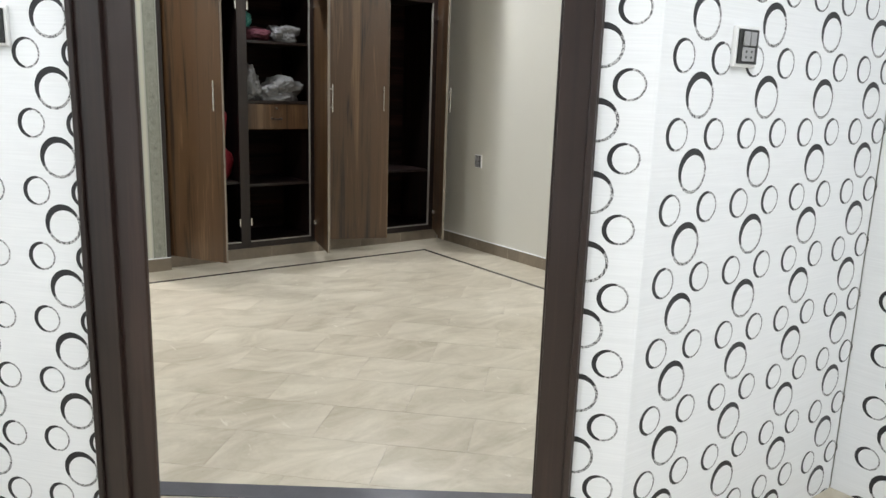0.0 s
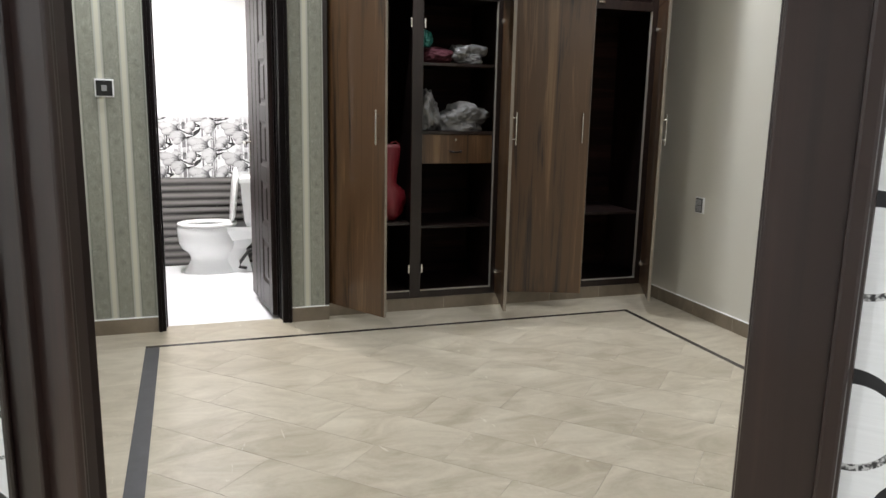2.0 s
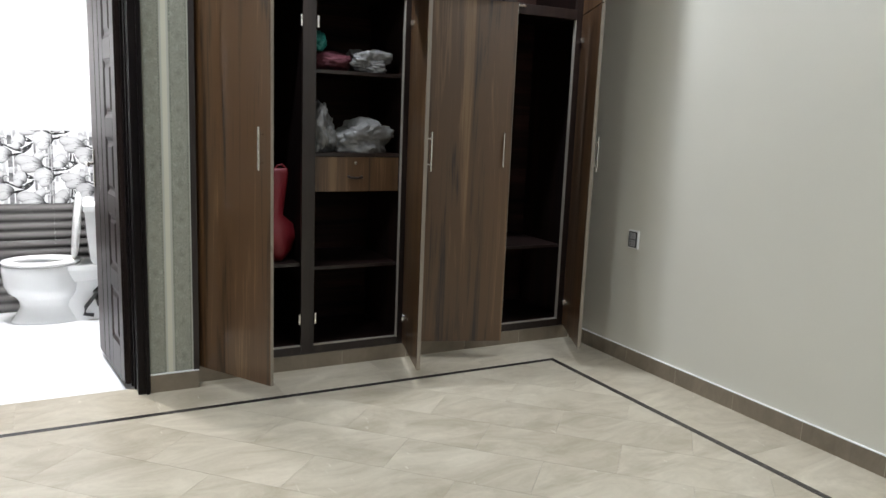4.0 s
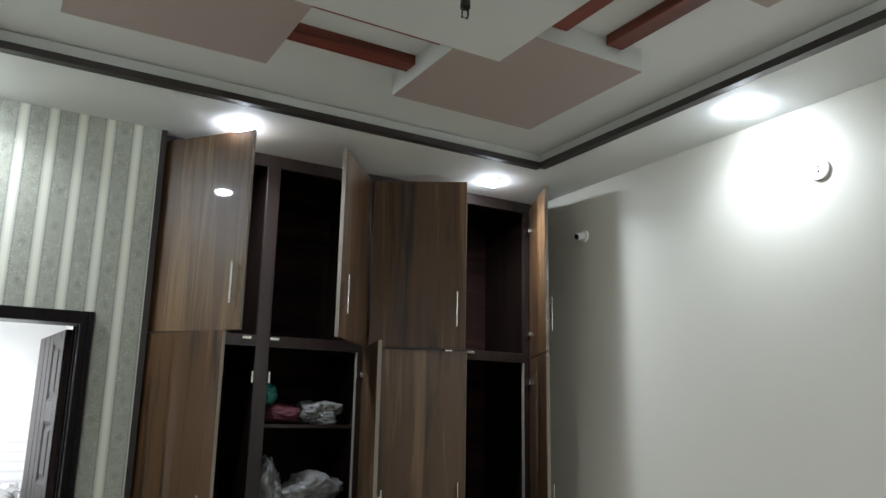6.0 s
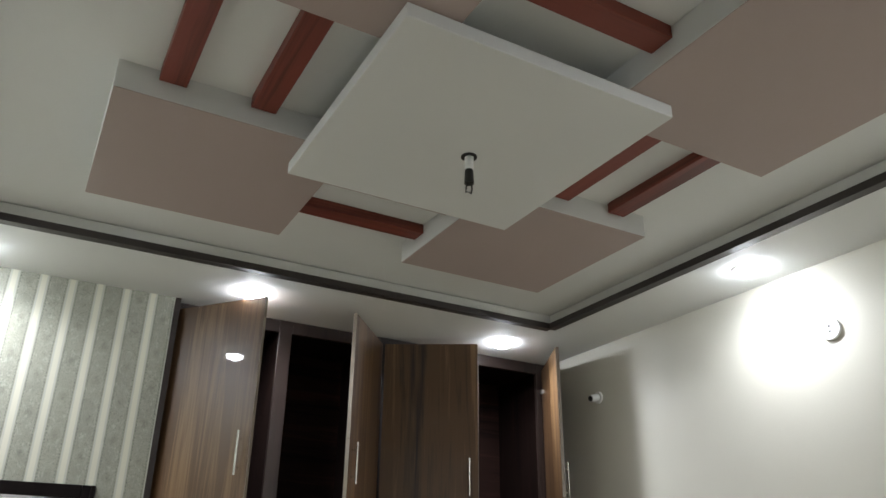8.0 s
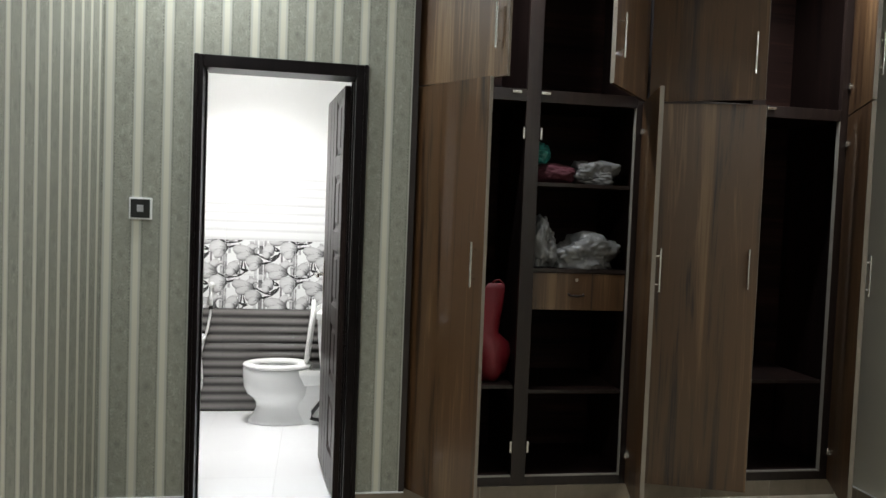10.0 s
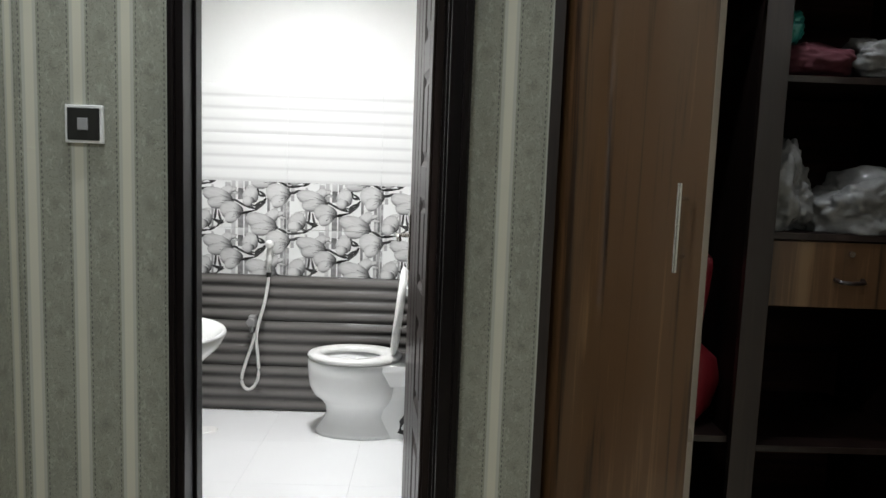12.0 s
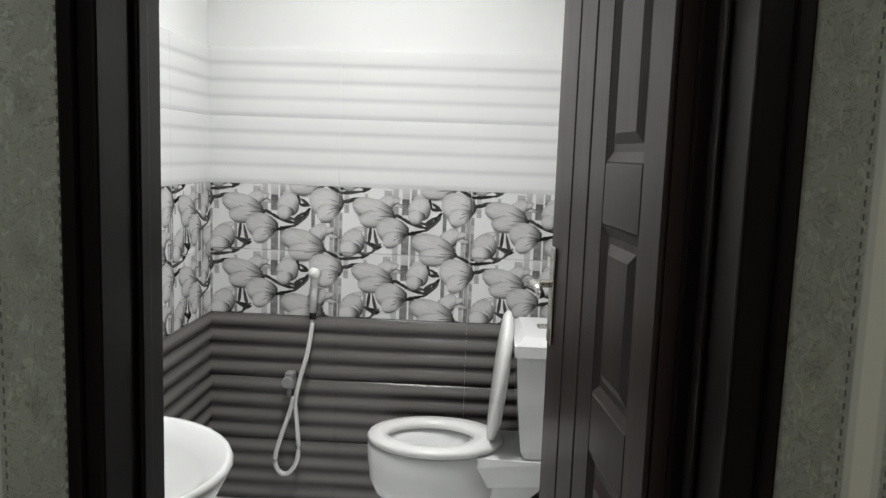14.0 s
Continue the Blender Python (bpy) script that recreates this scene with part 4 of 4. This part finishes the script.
def blob(bm, cx, cz, a, b, ang, y, wave=0.0, seg=18, wide=TW):
    """A flat petal: a pointed, slightly wavy oval, cut at the tile's edges."""
    pts = []
    ca, sa = math.cos(ang), math.sin(ang)
    for k in range(seg):
        t = 2 * math.pi * k / seg
        r = 1 + wave * math.sin(3 * t + ang * 5)
        u, w = a * r * math.cos(t), b * r * math.sin(t) * (1 - 0.25 * math.cos(t))
        pts.append((cx + ca * u - sa * w, cz + sa * u + ca * w))
    for axis, limit, more in ((0, 0.001, True), (0, wide - 0.001, False), (1, 0.001, True), (1, TH - 0.001, False)):
        if pts:
            pts = clipped(pts, axis, limit, more)
    if len(pts) > 2:
        face = bm.faces.new([bm.verts.new((p[0], y, p[1])) for p in pts])
        layer = bm.loops.layers.uv.verify()
        for corner, p in zip(face.loops, pts):
            du, dw = p[0] - cx, p[1] - cz
            corner[layer].uv = ((ca * du + sa * dw) / a, (ca * dw - sa * du) / b)


def stroke(bm, pts, w, y, wide):
    for (x0, z0), (x1, z1) in zip(pts, pts[1:]):
        d = math.hypot(x1 - x0, z1 - z0)
        blob(bm, (x0 + x1) / 2, (z0 + z1) / 2, d * 0.62, w, math.atan2(z1 - z0, x1 - x0), y, 0.12, 10, wide)


TWIGS = ([(0.241, 0.139), (0.277, 0.118), (0.33, 0.106), (0.366, 0.133), (0.39, 0.164)],
             [(0.263, 0.079), (0.33, 0.096), (0.366, 0.122), (0.386, 0.15)],
             [(0.455, 0.003), (0.509, -0.025), (0.589, -0.016), (0.629, 0.006), (0.661, 0.039)],
             [(0.509, -0.061), (0.545, -0.048), (0.589, -0.041)],
             [(0.281, 0.129), (0.33, 0.12), (0.371, 0.149)],
             [(0.509, -0.009), (0.58, 0.002), (0.616, -0.008)],
             [(0.341, 0.214), (0.352, 0.176), (0.386, 0.175), (0.355, 0.199)],
             [(0.123, 0.097), (0.116, 0.039), (0.15, 0.031), (0.136, 0.088)],
             [(0.107, 0.044), (0.143, 0.02), (0.165, 0.028)],
             [(0.518, 0.194), (0.554, 0.198), (0.591, 0.194)],
             [(0.219, 0.151), (0.246, 0.136)])
# each petal: place, half length, half width, direction of its stalk
PETALS = ((0.311, 0.219, 0.013, 0.036, -1.2999999999999998),
          (0.308, 0.174, 0.043, 0.047, -0.5),
          (0.295, 0.146, 0.032, 0.027, 0.1),
          (0.067, 0.085, 0.013, 0.034, -1.3),
          (0.058, 0.042, 0.046, 0.05, -0.5),
          (0.043, 0.016, 0.037, 0.031, 0.1),
          (0.212, 0.192, 0.009, 0.041, 1.35),
          (0.196, 0.196, 0.014, 0.041, -1.25),
          (0.177, 0.19, 0.03, 0.04, -0.9),
          (0.134, 0.168, 0.082, 0.041, -0.25),
          (0.147, 0.134, 0.071, 0.032, 0.12),
          (0.207, 0.092, 0.062, 0.049, -0.1),
          (0.212, 0.06, 0.046, 0.029, 0.4),
          (0.463, 0.067, 0.009, 0.043, 1.35),
          (0.445, 0.075, 0.014, 0.045, -1.25),
          (0.421, 0.069, 0.032, 0.043, -0.9),
          (0.366, 0.035, 0.085, 0.045, -0.25),
          (0.379, -0.001, 0.073, 0.034, 0.12),
          (0.455, 0.188, 0.066, 0.054, -0.1),
          (0.461, 0.152, 0.048, 0.032, 0.4))


def flower_meshes(wide):
    """The printed band's motif on a tile of one width: plaid stripes, dark twigs, petals."""
    bars, twigs, petals = [bmesh.new() for _ in range(3)]
    rng = random.Random(4)
    for x, w in ((0.002, 0.012), (0.021, 0.018), (0.098, 0.012), (0.172, 0.03), (0.205, 0.022), (0.240, 0.028), (0.275, 0.02), (0.395, 0.014), (0.428, 0.02), (0.466, 0.016), (0.484, 0.014)):
        z = 0.0015
        while z < TH - 0.01 and x + w < wide:
            z1 = min(z + rng.choice((0.03, 0.045, 0.06)), TH - 0.0015)
            if rng.random() < 0.8:
                bars.faces.new([bars.verts.new(p) for p in ((x, -0.0064, z), (x + w, -0.0064, z), (x + w, -0.0064, z1), (x, -0.0064, z1))])
            z = z1
    for dx in (0, -TW, TW):
        for dz in (0, -TH, TH):
            for pts in TWIGS:
                stroke(twigs, [(u + dx, v + dz) for u, v in pts], 0.0066, -0.0068, wide)
            for i, (cx, cz, a, b, g) in enumerate(PETALS):
                y = -0.0072 - 0.00006 * i
                blob(twigs, cx + dx, cz + dz, a + 0.0003, b + 0.0003, g, y, 0.05, 18, wide)
                blob(petals, cx + dx, cz + dz, a, b, g, y - 0.00003, 0.05, 18, wide)
                if a > 0.045:
                    ca, sa = math.cos(g), math.sin(g)
                    for off, near in ((0.25, 0.15), (-0.15, -0.1), (-0.5, 0.3)):
                        ends = [(near * a, off * b), (0.6 * a, off * b * 0.6), (0.95 * a, off * b * 0.15)]
                        stroke(twigs, [(cx + dx + ca * u - sa * v, cz + dz + sa * u + ca * v) for u, v in ends], 0.0011, y - 0.00005, wide)
    return shared("stripe_print", bars, M_PRINT_BAR), shared("twig_print", twigs, M_TWIG), shared("petal_print", petals, M_PETAL)


M_WHITERIB = rib_shading("white_ribbed_tile", (0.65, 0.655, 0.65), (0.78, 0.79, 0.78), 0.15, 5.0)


@functools.lru_cache(None)
def tile_set(wide):
    """Ribbed grey, printed and white tiles of one width, with the prints."""
    bm = bmesh.new()
    cube(bm, (0.0008, -0.006, 0.0008), (wide - 0.0008, 0.006, TH - 0.0008))
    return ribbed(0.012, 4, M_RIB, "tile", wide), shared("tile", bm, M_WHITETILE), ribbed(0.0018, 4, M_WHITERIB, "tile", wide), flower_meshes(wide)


def tile_wall(name, m, length, label):
    """Tiles on a bathroom wall, the last column cut; local x along it, local -y out of it."""
    wall = thing(name, m, label, "", kind="structure")
    x = 0.0
    while x < length - 0.02:
        rib, flat, white, prints = tile_set(round(min(TW, length - x), 4))
        for r in range(7):
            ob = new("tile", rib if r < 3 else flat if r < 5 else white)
            ob.parent = wall
            ob.location = (x, 0, r * TH - 0.030)
            if r in (3, 4):
                for pm in prints:
                    p = new("print", pm)
                    p.parent = ob
        x += TW


tile_wall("tiled_wall_north", pose(B_L, B_Y + 0.002, 0), B_R - B_L, "grey ribbed, flower-printed and white wall tiles")
tile_wall("tiled_wall_west", pose(B_L - 0.002, BACK + 0.145, 0, 0, 0, 90), B_Y - BACK - 0.146, "grey ribbed, flower-printed and white wall tiles")
tile_wall("tiled_wall_east", pose(B_R + 0.002, B_Y, 0, 0, 0, -90), B_Y - BACK - 0.146, "grey ribbed, flower-printed and white wall tiles")
bath_floor = structure(block("bath_floor", (B_L - 0.01, BACK + 0.10, -0.011), (B_R + 0.01, B_Y + 0.01, -0.005), M_GROUT), "white tiled bathroom floor")
slabs(bath_floor, B_L, B_R, BACK + 0.12, B_Y, 0.48, 0.48, 0, M_FLOORTILE, "floor_tile")
bath_floor.location.z = -0.033
lamp_disc = thing("bath_ceiling_light", pose(0.86, 6.65, 2.85), "round white lit ceiling light in the bathroom", "ceiling light")
bm = bmesh.new()
rod(bm, (0, 0, -0.03), (0, 0, 0), 0.17, 32)
part("housing", bm, M_WPLASTIC, lamp_disc)
bm = bmesh.new()
rod(bm, (0, 0, -0.045), (0, 0, -0.03), 0.15, 32, 0.16)
part("diffuser", bm, M_BATHLIGHT, lamp_disc, "glowing diffuser")


def oval(cx, cy, z, rx, ry, n=36, egg=0.0):
    return [(cx + rx * math.cos(2 * math.pi * k / n) * (1 + egg * math.cos(2 * math.pi * k / n)), cy + ry * math.sin(2 * math.pi * k / n) * (1 - egg * math.cos(2 * math.pi * k / n)), z) for k in range(n)]


def toilet(m):
    """Close-coupled pan with its tank at local +x."""
    t = thing("toilet", m, "white ceramic close-coupled toilet with lid raised", "toilet")
    bm = bmesh.new()
    loft(bm, [oval(0.02, 0, 0, 0.235, 0.125), oval(0.02, 0, 0.02, 0.233, 0.122), oval(0.03, 0, 0.06, 0.212, 0.108), oval(0.035, 0, 0.11, 0.19, 0.10), oval(0.03, 0, 0.15, 0.192, 0.105), oval(0.02, 0, 0.18, 0.206, 0.122), oval(0.002, 0, 0.21, 0.228, 0.15),
              oval(-0.007, 0, 0.26, 0.242, 0.171), oval(-0.01, 0, 0.33, 0.246, 0.18), oval(-0.01, 0, 0.39, 0.248, 0.183), oval(-0.01, 0, 0.398, 0.24, 0.176),
              oval(-0.015, 0, 0.398, 0.175, 0.125), oval(-0.01, 0, 0.36, 0.165, 0.115), oval(0.01, 0, 0.29, 0.12, 0.08), oval(0.03, 0, 0.23, 0.07, 0.05)])
    part("pan", bm, M_CERAMIC, t, smooth=True)
    bm = bmesh.new()
    loft(bm, [[(0.12, -0.10, z0), (0.44, -0.115, z0 + 0.03), (0.44, 0.115, z0 + 0.03), (0.12, 0.10, z0)] for z0 in (0.27,)] +
         [[(0.12, -0.14, 0.36), (0.44, -0.15, 0.36), (0.44, 0.15, 0.36), (0.12, 0.14, 0.36)], [(0.12, -0.14, 0.395), (0.44, -0.155, 0.395), (0.44, 0.155, 0.395), (0.12, 0.14, 0.395)]])
    bevel(bm, 0.03, 4)
    part("rear_shelf", bm, M_CERAMIC, t)
    bm = bmesh.new()
    loft(bm, [[(0.14, -0.085, 0.0), (0.35, -0.085, 0.0), (0.35, 0.085, 0.0), (0.14, 0.085, 0.0)], [(0.14, -0.08, 0.2), (0.30, -0.08, 0.2), (0.30, 0.08, 0.2), (0.14, 0.08, 0.2)], [(0.14, -0.09, 0.3), (0.40, -0.09, 0.3), (0.40, 0.09, 0.3), (0.14, 0.09, 0.3)]])
    bevel(bm, 0.02, 3)
    part("trap", bm, M_CERAMIC, t)
    bm = bmesh.new()
    loft(bm, [oval(-0.01, 0, 0.400, 0.24, 0.185), oval(-0.01, 0, 0.412, 0.25, 0.19), oval(-0.01, 0, 0.424, 0.243, 0.184), oval(-0.02, 0, 0.428, 0.2, 0.15), oval(-0.025, 0, 0.424, 0.165, 0.118), oval(-0.025, 0, 0.410, 0.158, 0.112), oval(-0.025, 0, 0.400, 0.16, 0.114)], False, False)
    part("seat", bm, M_WPLASTIC, t, "white plastic seat", True)
    lid = bmesh.new()
    loft(lid, [oval(-0.22, 0, -0.012, 0.215, 0.17), oval(-0.22, 0, -0.006, 0.228, 0.183), oval(-0.22, 0, 0.004, 0.232, 0.186), oval(-0.22, 0, 0.014, 0.226, 0.18), oval(-0.22, 0, 0.026, 0.195, 0.15)])
    bmesh.ops.transform(lid, verts=lid.verts, matrix=pose(0.188, 0, 0.43, 0, 96, 0))
    part("lid", lid, M_WPLASTIC, t, "raised white plastic lid", True)
    bm = bmesh.new()
    loft(bm, [[(x, y, z) for x, y in ((0.27 - d, -0.17 - d), (0.47, -0.17 - d), (0.47, 0.17 + d), (0.27 - d, 0.17 + d))] for z, d in ((0.396, -0.04), (0.43, -0.022), (0.60, -0.004), (0.76, 0.006))])
    bevel(bm, 0.03, 5)
    part("tank", bm, M_CERAMIC, t)
    bm = bmesh.new()
    loft(bm, [[(x, y, z) for x, y in ((0.255 - d, -0.188 - d), (0.474, -0.188 - d), (0.474, 0.188 + d), (0.255 - d, 0.188 + d))] for z, d in ((0.762, 0.0), (0.80, 0.0), (0.828, -0.03))])
    bevel(bm, 0.02, 4)
    part("tank_lid", bm, M_CERAMIC, t)
    bm = bmesh.new()
    cube(bm, (0.34, -0.03, 0.824), (0.39, 0.03, 0.834))
    bevel(bm, 0.004)
    part("flush_button", bm, M_CHROME, t, "chrome flush button")
    bm = bmesh.new()
    tube(bm, [(0.42, -0.10, 0.20), (0.32, -0.12, 0.19), (0.25, -0.115, 0.10), (0.24, -0.11, 0.05), (0.30, -0.12, 0.04)], 0.014)
    part("supply_pipe", bm, M_BPLASTIC, t, "dark pipe joint", True)
    return t


toilet(pose(1.104, 7.20, -0.033) @ Matrix.Diagonal((0.96, 0.96, 0.985, 1)))


def basin(m):
    t = thing("wash_basin", m, "oval white ceramic wash basin on a pedestal", "wash basin")
    bm = bmesh.new()
    loft(bm, [oval(-0.05, 0, 0.58, 0.12, 0.10), oval(-0.03, 0, 0.66, 0.2, 0.18), oval(0, 0, 0.75, 0.265, 0.25), oval(0, 0, 0.79, 0.285, 0.27), oval(0, 0, 0.80, 0.28, 0.265), oval(0, 0, 0.799, 0.27, 0.255),
              oval(0.01, 0, 0.76, 0.22, 0.21), oval(0.01, 0, 0.69, 0.15, 0.14), oval(0.01, 0, 0.67, 0.04, 0.04)])
    part("bowl", bm, M_CERAMIC, t, smooth=True)
    bm = bmesh.new()
    loft(bm, [oval(-0.12, 0, 0.0, 0.11, 0.10), oval(-0.12, 0, 0.04, 0.095, 0.085), oval(-0.11, 0, 0.4, 0.075, 0.075), oval(-0.08, 0, 0.60, 0.10, 0.09)])
    part("pedestal", bm, M_CERAMIC, t, smooth=True)
    bm = bmesh.new()
    tube(bm, eased([(-0.22, 0, 0.79), (-0.22, 0, 0.87), (-0.20, 0, 0.90), (-0.13, 0, 0.905), (-0.09, 0, 0.88)]), 0.011)
    part("tap", bm, M_CHROME, t, "chrome tap", True)
    return t


basin(pose(0.488, 5.955, -0.033))

# hand spray by the toilet
spray = thing("hand_spray", pose(0.057, B_Y - 0.018, -0.055), "white bidet hand spray with hose and grey valve", "bidet spray")
bm = bmesh.new()
cube(bm, (0.44, -0.04, 0.50), (0.475, 0.02, 0.56))
rod(bm, (0.457, -0.045, 0.53), (0.457, -0.07, 0.53), 0.022, 14)
rod(bm, (0.457, -0.035, 0.47), (0.457, -0.035, 0.50), 0.01, 10)
bevel(bm, 0.004)
part("valve", bm, M_GREYPLASTIC, spray, "grey plastic angle valve")
bm = bmesh.new()
tube(bm, eased([(0.475, -0.03, 0.465), (0.455, -0.03, 0.39), (0.425, -0.03, 0.30), (0.405, -0.03, 0.225), (0.407, -0.03, 0.185), (0.427, -0.03, 0.157), (0.455, -0.03, 0.157), (0.484, -0.03, 0.195),
          (0.495, -0.03, 0.25), (0.488, -0.03, 0.36), (0.482, -0.035, 0.45), (0.50, -0.04, 0.54), (0.525, -0.04, 0.63), (0.54, -0.035, 0.72), (0.545, -0.03, 0.78)]), 0.0088)
part("hose", bm, M_WPLASTIC, spray, "white ribbed hose", True)
bm = bmesh.new()
rod(bm, (0.545, -0.03, 0.80), (0.55, -0.03, 0.94), 0.0125, 14)
rod(bm, (0.55, -0.055, 0.955), (0.55, -0.01, 0.945), 0.021, 16)
part("spray_head", bm, M_WPLASTIC, spray, smooth=True)
bm = bmesh.new()
rod(bm, (0.545, -0.03, 0.775), (0.545, -0.03, 0.80), 0.0135, 14)
part("collar", bm, M_BPLASTIC, spray, "black collar")
drain = thing("floor_drain", pose(0.36, 7.16, -0.033), "round white plastic floor drain cover", "floor drain")
bm = bmesh.new()
rod(bm, (0, 0, 0), (0, 0, 0.006), 0.052, 28, 0.045)
part("cover", bm, M_WPLASTIC, drain)


# ---- things in the wardrobe ----
def crumpled(name, at, size, material, seed, label, category, crease=0.16):
    """A soft heap: a lump pushed in by folds, flat below."""
    bm = bmesh.new()
    bmesh.ops.create_icosphere(bm, subdivisions=5, radius=1.0)
    for v in bm.verts:
        p = v.co * 1.3 + Vector((seed, seed * 0.7, -seed))
        k = 1 + crease * 1.6 * noise.noise(p) + crease * 0.9 * abs(noise.noise(p * 2.7)) - crease * 0.5 * abs(noise.noise(p * 6.0))
        v.co = Vector((v.co.x * k * size[0] / 2, v.co.y * k * size[1] / 2, max(v.co.z * k, -0.75) * size[2] / 1.75))
    low = min(v.co.z for v in bm.verts)
    for v in bm.verts:
        v.co.z -= low
    ob = make(name, bm, material, True)
    ob.matrix_world = pose(*at)
    return tagged(ob, label, category)


SH = W_Y + 0.16
crumpled("folded_cloth", (2.55, SH, 1.6455), (0.27, 0.22, 0.105), M_MAROON, 3.1, "crumpled maroon cloth on a wardrobe shelf", "cloth")
crumpled("plastic_bag", (2.475, SH + 0.04, 1.752), (0.13, 0.13, 0.115), M_TEAL, 7.7, "small crumpled teal plastic bag on the cloth", "plastic bag", 0.25)
crumpled("shirt_packet", (2.775, SH - 0.02, 1.6455), (0.26, 0.2, 0.12), M_FILM, 12.3, "crumpled white shirt packet on a wardrobe shelf", "clothes packet", 0.28)
crumpled("plastic_bag", (2.495, SH - 0.02, 1.2055), (0.17, 0.2, 0.24), M_FILM, 21.9, "crumpled clear plastic bag above the drawer", "plastic bag", 0.3)
crumpled("plastic_bag", (2.735, SH - 0.03, 1.2055), (0.31, 0.22, 0.17), M_FILM, 33.3, "crumpled clear plastic bag above the drawer", "plastic bag", 0.3)
bag = thing("red_bag", pose(2.25, W_Y + 0.17, 0.601), "red fabric carrier bag standing on a wardrobe shelf", "bag")
bm = bmesh.new()
rings_ = []
for z, w, d, dx in ((0.0, 0.13, 0.13, -0.01), (0.05, 0.19, 0.17, 0.0), (0.13, 0.205, 0.16, 0.01), (0.20, 0.19, 0.14, 0.0), (0.25, 0.13, 0.11, -0.025), (0.31, 0.135, 0.09, -0.02), (0.40, 0.13, 0.05, 0.0), (0.48, 0.11, 0.025, 0.022), (0.51, 0.085, 0.012, 0.03)):
    rings_.append([(dx + w / 2 * math.cos(a) * (1 + 0.10 * math.sin(3 * a + z * 9)), d / 2 * math.sin(a) * (1 + 0.12 * math.sin(4 * a + z * 20)), z) for a in [2 * math.pi * k / 28 for k in range(28)]])
loft(bm, rings_)
part("bag_body", bm, M_REDBAG, bag, smooth=True)
bm = bmesh.new()
tube(bm, [(0.0, 0, 0.50), (0.015, 0, 0.522), (0.04, 0, 0.528), (0.062, 0, 0.507)], 0.006, 8)
part("handle", bm, M_REDBAG, bag, smooth=True)
